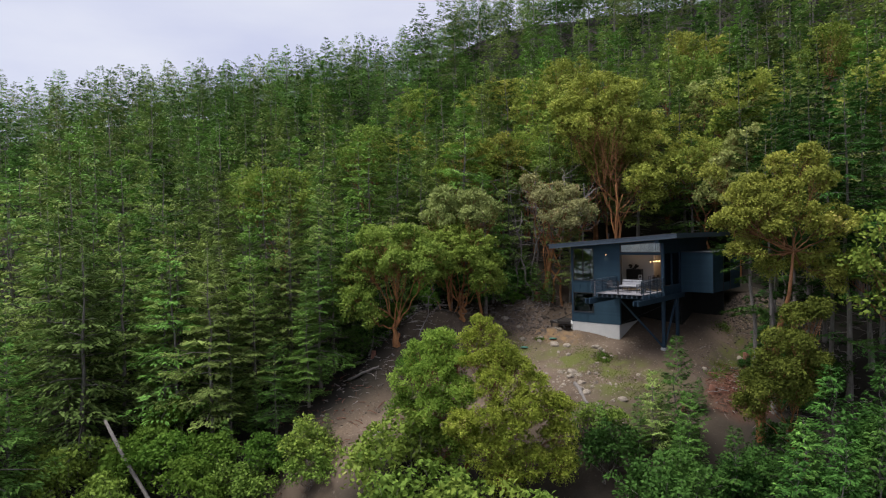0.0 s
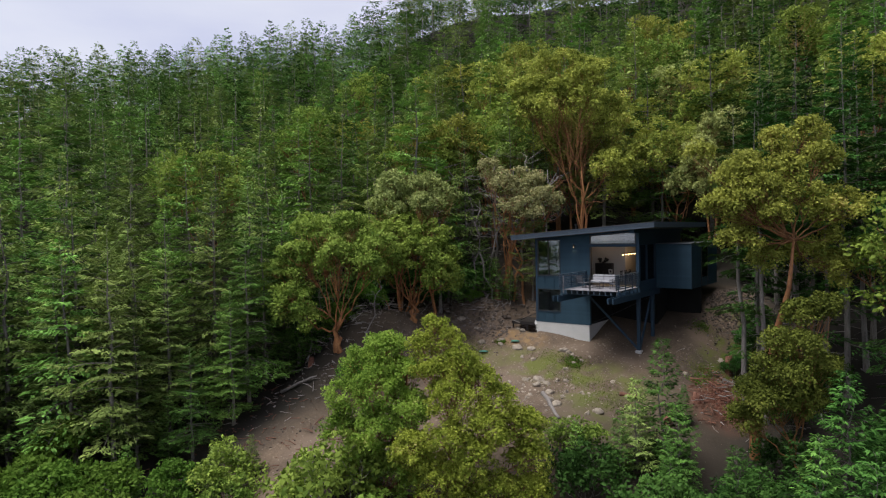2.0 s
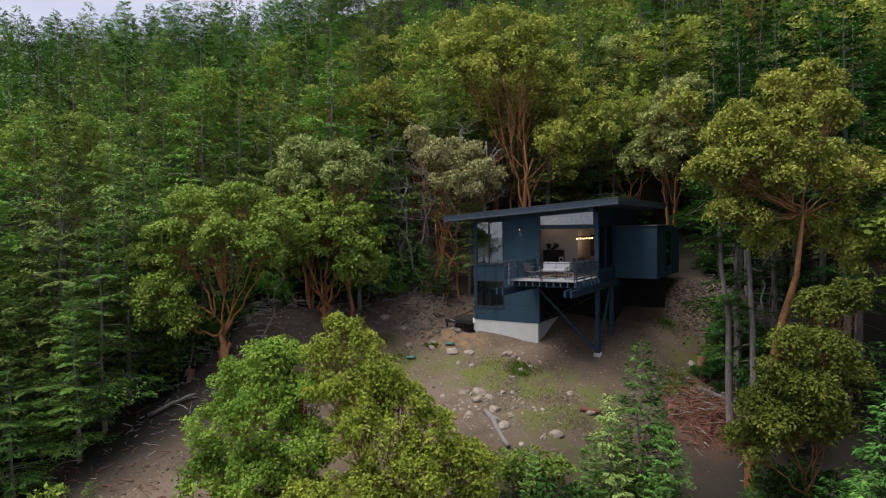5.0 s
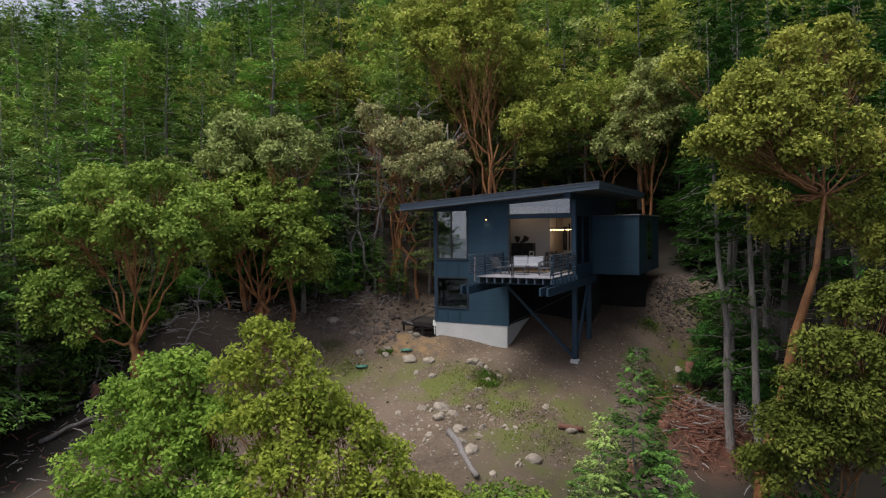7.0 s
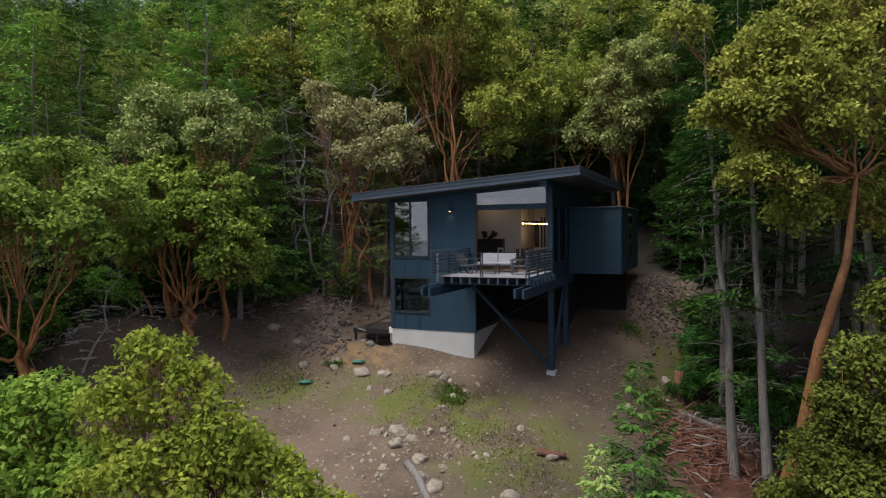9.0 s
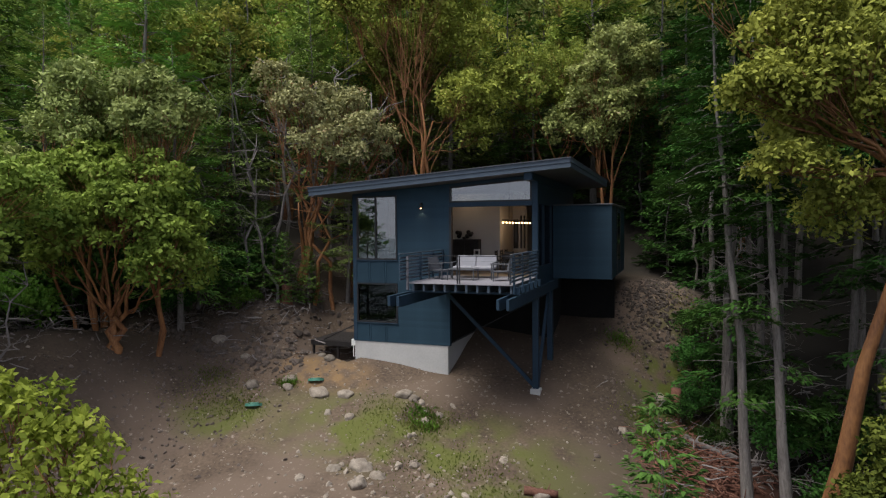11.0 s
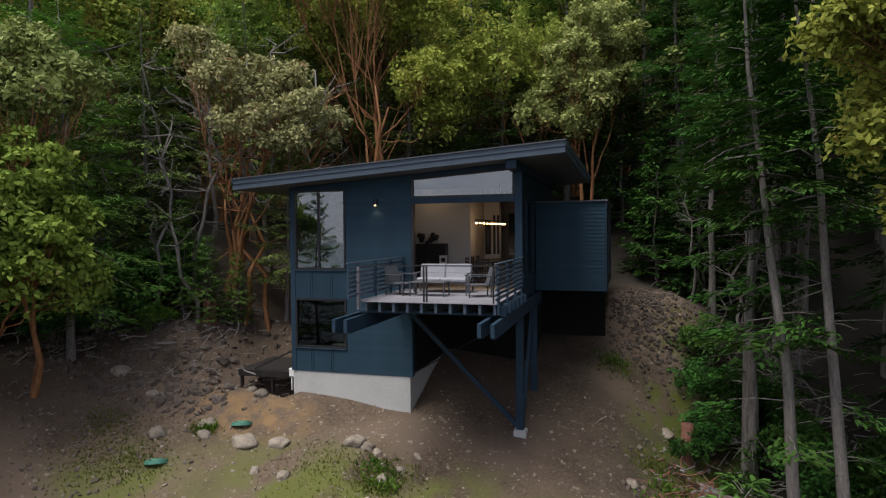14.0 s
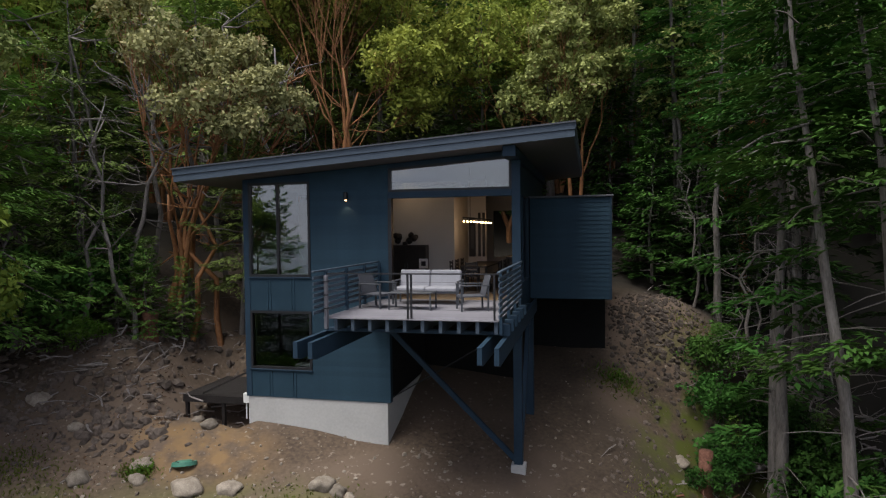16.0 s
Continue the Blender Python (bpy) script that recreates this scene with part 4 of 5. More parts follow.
# the trees that stand out
tree("madrone_tree", broadleaf("lower_madrone_green", 5, (-1.2, -1.2, 6.5), (3, 3, 4), 680, 64, 0.15, LUSH, None, 3, 0.12, 0.4, (0.36, 0.33), masses=(
    (-1.5, -0.7, 8.8, 1.2), (-2.8, -1.2, 8.0, 1.2), (-3.3, -1.9, 6.4, 1.2), (-1.1, -1.9, 7.1, 1.3), (-0.2, -0.6, 7.7, 1.1), (-3.2, -2.3, 4.6, 1.2), (-0.7, -2.2, 5.2, 1.3), (0.6, -1.2, 6.1, 1.1), (-1.9, -2.3, 3.4, 1.3), (-2.2, 0.0, 7.3, 1.1), (-2.8, -1.6, 2.2, 1.3), (-0.6, -1.8, 2.4, 1.3), (0.8, -1.4, 3.4, 1.2))), -1.2, -18.6, "leafy bright green broadleaf tree below the clearing", z=-6.72)
tree("madrone_tree", broadleaf("front_madrone", 6, (0.5, -0.5, 7), (3, 3, 4), 900, 64, 0.14, FRESH, None, 4, 0.13, 0.4, (0.34, 0.32), masses=(
    (-1.2, -0.2, 10.4, 0.7), (-0.5, -0.0, 9.7, 0.8), (-1.6, -0.8, 9.4, 0.8), (0.2, -0.1, 8.6, 1.0), (-0.7, -1.2, 8.1, 1.0), (0.9, 0.5, 7.6, 1.1), (0.4, -1.2, 7.0, 1.2), (1.9, 0.7, 6.7, 1.1), (2.9, 1.4, 5.4, 1.2), (2.0, -0.4, 5.6, 1.3), (0.6, -1.8, 5.2, 1.2), (-0.9, -2.4, 4.6, 1.2), (3.3, 1.3, 4.0, 1.1), (1.7, -1.2, 4.3, 1.2), (-0.6, 1.0, 7.6, 1.1), (0.2, -1.8, 3.2, 1.3), (2.4, -0.4, 2.6, 1.3), (3.6, 1.0, 2.4, 1.1), (1.2, -1.6, 1.8, 1.2))), 1.2, -18.2, "broad bright yellow-green madrone below the clearing", z=-6.86)
tree("madrone_tree", broadleaf("path_madrone", 16, (0, 0, 5), (3, 3, 4), 360, 80, 0.21, MADRONE, None, 3, 0.2, 0.4, (0.55, 0.4), masses=(
    (-2.1, -2.5, 3.4, 1.7), (-2.4, -1.4, 6.0, 2.0), (-4.2, -2.0, 5.1, 1.4), (-0.5, -0.7, 7.9, 1.8), (0.1, 1.5, 8.2, 1.8), (1.6, -1.2, 6.5, 1.5), (2.4, 1.8, 7.1, 1.6), (-3.2, 0.6, 8.5, 1.5), (3.2, -0.1, 6.0, 1.2), (-0.8, -2.3, 2.1, 1.0))), -14.3, -12, "madrone with bright orange leaning trunks beside the clearing", z=0.2)
tree("madrone_tree", broadleaf("bank_madrone", 7, (0.5, 0, 5), (3, 3, 4), 360, 80, 0.22, MADRONE, None, 5, 0.15, 0.4, (0.52, 0.4), masses=(
    (-2.2, -1.2, 6.7, 1.5), (-0.9, 0.2, 7.2, 1.7), (1.4, 0.6, 6.8, 1.6), (2.1, 1.5, 5.0, 1.3), (1.8, -1.1, 5.7, 1.4), (0.0, -2.2, 5.3, 1.2), (2.9, 1.4, 3.5, 0.9), (-0.9, 2.1, 7.7, 1.2), (3.3, 0.2, 4.5, 0.9), (2.6, -0.6, 3.7, 0.8), (-0.8, -0.7, 5.1, 1.0), (3.0, 1.2, 5.4, 0.7), (1.0, -0.6, 6.1, 0.9), (-1.8, -1.1, 3.9, 0.8), (2.5, -0.0, 5.7, 0.8))), -12.6, -5.6, "madrone with orange trunks at the edge of the bank", z=1.2)
tree("madrone_tree", broadleaf("back_madrone", 8, (-0.5, 0, 12), (3, 3, 4), 580, 75, 0.24, MADGOLD, None, 4, 0.17, 0.4, (0.66, 0.5), masses=(
    (2.9, 1.8, 12.9, 1.7), (2.5, 0.4, 9.7, 1.7), (3.5, 2.5, 9.6, 1.6), (3.2, 1.2, 7.5, 1.3), (1.1, 1.0, 14.0, 1.6), (1.9, 3.1, 15.6, 1.5), (0.7, -0.2, 15.7, 1.7), (-1.7, 0.3, 16.8, 1.7), (-2.5, -1.8, 15.3, 1.4), (-4.6, -1.7, 15.5, 1.4), (-5.6, -1.0, 17.4, 1.6), (-2.7, -0.7, 17.6, 1.6), (-0.2, 0.5, 18.0, 1.7), (4.4, 2.5, 11.3, 1.0), (-2.1, 1.3, 19.8, 1.9), (-4.1, -0.2, 19.5, 1.7), (0.7, 2.1, 19.0, 1.6), (-1.5, 3.6, 12.6, 1.8), (-3.4, 3.0, 11.4, 1.7), (0.4, 4.2, 10.8, 1.6), (-4.8, 2.4, 13.4, 1.6), (-0.6, 4.4, 15.0, 1.6))), -5.6, 11.4, "large golden-green madrone with long orange limbs behind the roof", z=4.55)
tree("madrone_tree", broadleaf("right_madrone", 9, (0, 0, 14), (3, 3, 4), 540, 80, 0.16, MADGOLD, None, 1, 0.26, 0.4, (0.5, 0.4), masses=(
    (-0.9, -0.7, 15.4, 0.9), (-1.3, -1.4, 14.1, 0.7), (0.0, 0.7, 16.2, 1.0), (0.7, -0.8, 14.8, 1.0), (-0.4, -1.5, 14.4, 0.8), (1.8, 0.7, 15.9, 1.0), (0.5, 0.5, 13.7, 0.9), (2.4, 0.0, 14.5, 1.0), (1.4, -1.0, 13.6, 0.7), (1.2, 1.0, 17.4, 0.9), (2.5, 2.1, 18.0, 0.9), (3.2, 1.7, 16.4, 0.9), (-0.5, 0.0, 13.0, 0.6), (3.3, 1.3, 13.6, 0.8), (0.6, -0.9, 12.1, 0.5), (3.4, 1.8, 12.1, 0.7), (-0.6, -0.9, 12.1, 0.9), (0.6, 0.4, 11.1, 0.8), (2.4, 1.6, 11.3, 1.0), (-1.2, -1.3, 14.0, 0.9), (-0.3, -0.6, 16.1, 0.9), (3.8, 2.5, 10.5, 1.1), (-2.6, -0.2, 17.0, 0.8), (4.1, 2.2, 13.9, 1.2)), knee_at=(2.1, -0.1, 12.2)), 12.3, -6.0, "golden madrone with thick orange trunk beside the clearing", z=-4.56)
tree("madrone_tree", broadleaf("low_madrone", 10, (-1.5, -1, 6), (3, 3, 4), 420, 85, 0.14, OLIVE, None, 2, 0.12, 0.4, (0.42, 0.36), masses=(
    (-0.4, -0.2, 9.4, 0.77), (0.5, 0.4, 9.8, 0.68), (-1.2, -1.0, 8.1, 0.77), (-0.2, -1.2, 7.9, 0.85), (-1.7, -1.1, 6.8, 0.68), (-0.6, -1.7, 6.4, 0.85), (0.6, -0.2, 6.8, 0.77), (-2.3, -1.3, 5.5, 0.9), (-1.4, -1.8, 5.1, 1.0), (-0.2, -0.8, 5.3, 1.0), (-2.8, -1.0, 4.0, 0.8))), 15.4, -8.0, "bushy golden-green madrone at the edge of the clearing", z=-5.44)
tree("madrone_tree", broadleaf("pale_madrone", 12, (-0.6, 0, 11), (3, 3, 4), 110, 70, 0.2, MADPALE, None, 2, 0.11, 0.4, (0.5, 0.4), masses=(
    (-0.7, 0.0, 12.2, 1.2), (-0.8, -0.9, 11.0, 0.9), (-0.3, 0.7, 11.1, 1.1), (0.1, -0.8, 10.1, 0.8), (-2.4, -0.3, 10.4, 0.8), (-2.3, 1.3, 11.9, 0.9))), -14.7, -4.6, "pale green madrone rising above the rocky bank", z=0.25)
tree("madrone_tree", broadleaf("pale_madrone_b", 13, (-0.4, 0, 11), (3, 3, 4), 130, 70, 0.2, MADPALE, None, 2, 0.11, 0.4, (0.5, 0.4), masses=(
    (-0.6, 0.1, 12.0, 1.2), (0.1, 1.0, 11.5, 1.1), (-0.4, -0.9, 10.7, 0.8), (0.5, -0.3, 10.4, 0.9), (1.0, 0.9, 11.0, 0.8), (-1.9, 0.2, 12.2, 0.8), (-1.6, 1.7, 12.0, 1.0))), -11.7, -3.9, "pale madrone with sparse crown on the rocky bank", z=0.12)
tree("madrone_tree", broadleaf("pale_madrone_c", 17, (1.8, -0.4, 8.6), (3, 3, 4), 190, 62, 0.19, MADPINK, None, 3, 0.13, 0.4, (0.45, 0.36), masses=(
    (-0.9, -0.9, 10.6, 1.0), (0.7, -1.5, 9.5, 1.1), (1.4, -0.2, 8.7, 1.1), (2.4, 1.3, 9.2, 1.2), (2.7, -0.9, 7.3, 1.1), (3.7, 0.6, 8.1, 1.0), (3.9, 1.7, 7.6, 0.9), (1.5, -1.8, 7.3, 0.8), (3.6, -0.5, 6.7, 0.7), (-1.2, -0.2, 9.3, 0.8), (0.6, 1.7, 10.1, 0.9))), -9.4, 3.4, "pale pinkish-green madrone on the rocky bank beside the cabin", z=3.2)
tree("madrone_tree", broadleaf("rear_madrone", 14, (0, 0, 10), (3, 3, 4), 230, 75, 0.21, MADPALE, None, 2, 0.13, 0.4, (0.55, 0.45), masses=(
    (-0.2, 0.3, 12.8, 1.3), (-0.7, -1.1, 10.8, 1.4), (0.8, 1.3, 11.5, 1.5), (-1.6, -0.4, 9.4, 1.3), (0.3, -0.7, 8.8, 1.4), (1.6, 1.1, 9.8, 1.1), (-0.5, -0.6, 7.4, 1.1), (0.9, 2.0, 13.7, 1.1), (2.2, 2.0, 12.7, 0.9), (-2.6, -1.0, 7.9, 1.0))), 5, 14.8, "pale green madrone rising behind the cabin", z=4.41)
for x, y, s, k, turn in ((-5.4, 23.5, 0.95, 1, 30), (-8.5, 15.5, 1.0, 1, 200), (1.5, 16.0, 0.9, 1, 310), (8.2, 22.0, 1.1, 2, 10), (-15.5, 11.0, 0.95, 0, 75), (-0.5, 19.5, 0.85, 1, 140), (-11.5, 17.5, 1.0, 1, 260), (3.8, 22.0, 1.0, 0, 60), (-16.5, -2.6, 0.75, 0, 20), (-19.5, -6.0, 0.8, 2, 80), (-26.7, 35.8, 1.35, 1, 0), (-9.2, 43.2, 1.25, 1, 90), (-15, 17, 1.25, 0, 40), (-19, 9, 1.0, 1, 200), (12.5, 14, 1.1, 2, 30), (-22, 24, 1.3, 1, 120), (3, 26, 1.2, 1, 10), (22, 6, 1.2, 2, 200), (20, -3, 1.1, 0, 300)):
    tree("madrone_tree", MADS[k], x, y, mad_label, "tree", "madrones in the wood", turn, s)
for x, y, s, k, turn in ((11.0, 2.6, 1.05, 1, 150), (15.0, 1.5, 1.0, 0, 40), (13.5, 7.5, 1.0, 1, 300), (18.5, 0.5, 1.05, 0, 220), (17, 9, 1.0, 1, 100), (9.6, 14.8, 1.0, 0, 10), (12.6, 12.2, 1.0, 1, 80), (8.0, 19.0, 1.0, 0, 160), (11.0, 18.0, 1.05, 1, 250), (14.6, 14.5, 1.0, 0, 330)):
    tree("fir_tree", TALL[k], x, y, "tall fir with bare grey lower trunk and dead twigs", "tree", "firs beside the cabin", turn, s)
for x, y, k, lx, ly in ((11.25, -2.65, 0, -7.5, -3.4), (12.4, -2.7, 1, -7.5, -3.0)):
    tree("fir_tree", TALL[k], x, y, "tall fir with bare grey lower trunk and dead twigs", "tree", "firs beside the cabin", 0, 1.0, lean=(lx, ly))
# kind 2 has shade-darkened needles; some fill in for dark gaps between trees
for x, y, s, k, turn in ((8.7, -9.9, 0.95, 0, 0), (7.9, -11.6, 0.7, 1, 40), (10.0, -11.6, 0.7, 0, 90), (17.1, -10.4, 1.2, 2, 0), (16.5, -15.2, 0.9, 2, 60), (14.4, -17.6, 0.6, 2, 20), (5.6, -14.0, 0.42, 0, 90), (7.4, -12.6, 0.5, 0, 140), (10.2, -13.2, 0.55, 0, 210), (-9.2, 1.6, 0.5, 0, 30), (-8.4, 2.4, 0.42, 0, 120), (-10.6, 1.8, 0.66, 0, 200), (-11.8, 0.6, 0.5, 0, 280), (-12.8, 2.6, 0.7, 0, 60), (-11.6, -21.5, 0.35, 1, 10), (-13.2, -23.0, 0.4, 1, 80), (-15.0, -24.6, 0.4, 0, 190), (-18, -25.8, 0.5, 0, 0), (11.2, 5.5, 0.4, 0, 60), (12.5, 4.0, 0.35, 0, 160), (10.0, 4.0, 0.3, 0, 200), (16.3, -12.6, 0.95, 0, 10), (19.5, -13, 1.1, 2, 10), (8.6, -5.8, 0.33, 2, 0), (-20.3, -19.2, 0.75, 0, 30), (-21.4, -16.4, 0.8, 1, 80), (-19.4, -22.4, 0.6, 0, 150), (-18.0, -13.6, 0.6, 0, 220), (-22.5, -22.8, 0.8, 1, 300), (-16.8, -8.4, 0.6, 0, 10), (8.5, 14.2, 1.1, 2, 0), (10.4, 13.0, 1.2, 2, 50), (12.2, 15.0, 1.2, 2, 110), (9.4, 16.6, 1.3, 2, 200), (6.8, 18.0, 1.3, 2, 20), (11.6, 11.2, 0.8, 2, 300), (13.2, -13.5, 0.8, 2, 0), (15.4, -12.2, 0.85, 2, 60), (18.4, -14.5, 1.1, 2, 100), (12.2, -16.4, 0.65, 2, 20), (17.8, -17.5, 0.8, 2, 170), (19.4, -9.6, 1.2, 2, 210)):
    tree("young_fir_tree", YOUNG[k], x, y, "bushy bright green young fir in the clearing", "tree", "young firs", turn, s)
# the last four are unseen firs, added to darken the upper window's reflection
for x, y, s, k, turn in ((-21.0, -25.2, 0.9, 1, 0), (-30.4, -30.9, 0.97, 3, 90), (-31.2, -18.7, 0.93, 1, 10), (-24.5, -19.5, 0.85, 0, 40), (-19.6, -14.6, 0.75, 2, 200), (-26, -26.5, 0.75, 3, 10), (-23.4, -13.0, 0.9, 1, 120), (-30.5, -24.0, 0.95, 2, 300), (-17.8, -18.6, 0.55, 0, 20), (-21.8, -21.0, 0.7, 3, 70), (-18.8, -16.6, 0.7, 2, 130), (-20.4, -24.0, 0.6, 0, 250), (-17.6, -21.8, 0.42, 2, 20), (-23.0, -16.6, 0.85, 3, 60), (-18.6, -12.2, 0.62, 2, 310), (-24.5, -40.0, 1.3, 0, 10), (-20.0, -43.0, 1.1, 2, 80), (-28.5, -42.5, 1.35, 1, 170), (-16.0, -44.5, 0.9, 0, 230)):
    tree("fir_tree", FIRS[k], x, y, fir_label, "tree", "firs in the wood", turn, s)

for x, y, s, k, turn in ((-95, 43, 1.25, 0, 0), (-107, 41, 1.2, 2, 60), (-68, -9, 1.3, 1, 120), (-84, 18, 1.15, 2, 30), (-112, 22, 1.2, 0, 200), (-62, 52, 1.3, 2, 250), (-74, 38, 1.2, 0, 310)):
    tree("fir_tree", FIRS[k], x, y, "tall fir standing above the skyline of the ridge", "tree", "firs on the ridge", turn, s, lean=(k - 1.0, 2.0 - k))


def open_ground(x, y):
    """Where no wild tree stands: the clearing, the house, the dirt track and the air lane in front of them."""
    if -11.5 < x < 9.5 and -17 < y < 2:
        return True
    if -6.8 < x < 9.0 and 0 < y < 12.5:
        return True
    if -18.5 < x < -8 and -14 < y < -2.2:
        return True
    if x < -6 and (x + 15) ** 2 / 60 + (y + 19) ** 2 / 60 < 1:
        return True
    if y < -9 and x > -17 - (y + 9) * 0.0 and y < -14 and x < 13:
        return True
    if y < -20 and x > -19 + (y + 20) * 0.55:
        return True
    if y < -12 and x > 8:
        return True
    if (x + 3.6) ** 2 + (y - 10) ** 2 < 40 or (x - 5) ** 2 + (y - 13) ** 2 < 26:
        return True
    if (8 < x < 14.5 and y < 1) or (14 < x < 17 and y < -2) or (x >= 17 and y < -8.5):
        return True
    return False


rng = random.Random(4)
spots = []


def scatter(count, x0, x1, y0, y1, gap, keep):
    made = []
    tries = 0
    while len(made) < count and tries < 60000:
        tries += 1
        x, y = rng.uniform(x0, x1), rng.uniform(y0, y1)
        if open_ground(x, y) or not keep(x, y):
            continue
        if any((x - a) ** 2 + (y - b) ** 2 < gap * gap for a, b in spots):
            continue
        spots.append((x, y))
        made.append((x, y))
    return made


near = scatter(175, -52, 30, -40, 42, 4.1, lambda x, y: True)
for x, y in near:
    s = rng.uniform(0.72, 1.18)
    if -16 < x < -6 and -2 < y < 10:
        s *= 0.75
    if rng.random() < 0.13 and not (x > 7 and y < 16) and not (x < -18 and y < -10):
        tree("madrone_tree", MADS[rng.randrange(3)], x, y, mad_label, "tree", "madrones in the wood", rng.uniform(0, 360), s * 1.1)
    else:
        tree("fir_tree", TALL[rng.randrange(2)] if x > 7 and y < 16 else (FIRS if math.hypot(x + 6, y + 2) < 22 else MID)[rng.randrange(4)], x, y, fir_label, "tree", "firs in the wood", rng.uniform(0, 360), s, lean=(rng.uniform(-2, 2), rng.uniform(-2, 2)))

# the far woods up to the ridge, below the camera's lane and behind it
protos, stems = [], []
for k in range(6):
    g = np.random.default_rng(200 + k)
    lv, limbs = conifer_leaves(g, 18, 4.3 + 0.35 * (k % 3), 0.25, 13, 18, 0.8, 0.2)
    protos.append(lv)
far_spots = scatter(720, -175, 70, -45, 150, 5.3, lambda x, y: not (-52 < x < 30 and -40 < y < 42) and y > -48 - 0.13 * (x - 24) and x < 30 + 0.12 * (y + 48))
low_spots = []
while len(low_spots) < 90:
    x, y = rng.uniform(-30, 60), rng.uniform(-110, -34)
    low_spots.append((x, y, 0.36))
groups = [[] for _ in range(14)]
sv, sf = [], []
for x, y, s in [(x, y, rng.uniform(0.7, 1.15)) for x, y in far_spots] + low_spots:
    a = rng.uniform(0, 6.28)
    c, sn = math.cos(a), math.sin(a)
    R = np.array([[c, -sn, 0], [sn, c, 0], [0, 0, 1]])
    z = ground_z(x, y)
    groups[rng.randrange(14)].append(protos[rng.randrange(6)] @ R.T * s + np.array([x, y, z]))
    tube(sv, sf, [Vector((x, y, z - 0.5)), Vector((x, y, z + 15 * s))], [0.2 * s, 0.03], 4)
for g, mat in zip(groups, (FARFIR, FARPINE, FARFIR, FARPINE, FARFIR, SHADEFIR, FARFIR) * 2):
    o = new("distant_woods", quads_mesh("distant_woods", np.concatenate(g), mat))
    tagged(o, "dense dark green conifer wood covering the hillside", "woods", kind="stuff")
o = new("distant_trunks", mesh_of("distant_trunks", sv, sf, BARK))
tagged(o, "grey trunks of the distant conifer wood", "woods", kind="stuff")

# ---- rocks, grass and slash ----


def rock_mesh(name, seed, mat, flat=0.65):
    bm = bmesh.new()
    bmesh.ops.create_icosphere(bm, subdivisions=3, radius=1.0)
    off = Vector((seed * 7.3, seed * 1.7, 0))
    for v in bm.verts:
        n = v.co.normalized()
        k = 1 + 0.35 * noise.noise(n * 1.3 + off) + 0.16 * noise.noise(n * 3.1 + off) + 0.05 * noise.noise(n * 8 + off)
        v.co = Vector((n.x * k, n.y * k * 0.85, n.z * k * flat))
    me = bpy.data.meshes.new(name)
    bm.to_mesh(me)
    bm.free()
    me.materials.append(mat)
    me.shade_smooth()
    return me


BOULDERS = [rock_mesh("boulder", k, ROCK) for k in range(5)]
for k, (x, y, s) in enumerate(((-1.2, -1.9, 0.42), (-0.75, -2.0, 0.3), (-4.5, -2.9, 0.5), (-3.5, -2.6, 0.4), (-6.2, -2.5, 0.36), (-5.9, -3.0, 0.3), (-7.4, -3.4, 0.4), (-2.6, -3.9, 0.26), (-0.7, -6.5, 0.5), (0.1, -6.9, 0.34), (-0.2, -7.6, 0.4), (-1.5, -6.9, 0.3), (1.1, -8.4, 0.4), (0.6, -2.6, 0.22), (0.2, -3.1, 0.26), (5.1, -5.5, 0.36), (8.4, 3.4, 0.35), (7.2, -0.8, 0.25), (-5.4, -0.6, 0.3), (-5.9, -0.4, 0.22), (-10.9, -1.2, 0.42), (-9.0, -1.8, 0.3), (4.6, -9.0, 0.4), (2.4, -10.0, 0.4), (9.4, 4.8, 0.4), (1.8, -9.6, 0.3))):
    o = new("boulder", BOULDERS[k % 5])
    o.matrix_world = pose(x, y, ground_z(x, y) - s * 0.05, random.uniform(-15, 15), random.uniform(-15, 15), random.uniform(0, 360)) @ Matrix.Diagonal((s * 0.85, s * 0.85, s * 0.85, 1))
    tagged(o, "pale weathered boulder half sunk in the earth", "rock", "boulders on the clearing")


def heap(name, count, mat, place, low, high, label, category, seed):
    """Many loose stones as one sheet of geometry."""
    r = np.random.default_rng(seed)
    t = (1 + 5 ** 0.5) / 2
    ico = unit(np.array([(-1, t, 0), (1, t, 0), (-1, -t, 0), (1, -t, 0), (0, -1, t), (0, 1, t), (0, -1, -t), (0, 1, -t), (t, 0, -1), (t, 0, 1), (-t, 0, -1), (-t, 0, 1)], float))
    tri = [(0, 11, 5), (0, 5, 1), (0, 1, 7), (0, 7, 10), (0, 10, 11), (1, 5, 9), (5, 11, 4), (11, 10, 2), (10, 7, 6), (7, 1, 8), (3, 9, 4), (3, 4, 2), (3, 2, 6), (3, 6, 8), (3, 8, 9), (4, 9, 5), (2, 4, 11), (6, 2, 10), (8, 6, 7), (9, 8, 1)]
    vs, fs = [], []
    for k in range(count):
        x, y = place(r)
        s = low + (high - low) * r.random() ** 3
        q = Euler(r.uniform(0, 6.28, 3)).to_matrix()
        c = Vector((x, y, ground_z(x, y) - s * 0.12))
        b = len(vs)
        st = Vector((1, r.uniform(0.6, 1), r.uniform(0.4, 0.8)))
        for p in ico * (1 + r.normal(0, 0.16, (12, 1))):
            vs.append(c + q @ Vector((p[0] * st.x, p[1] * st.y, p[2] * st.z)) * s)
        fs += [tuple(b + i for i in f) for f in tri]
    o = new(name, mesh_of(name, vs, fs, mat))
    return tagged(o, label, category, kind="stuff")


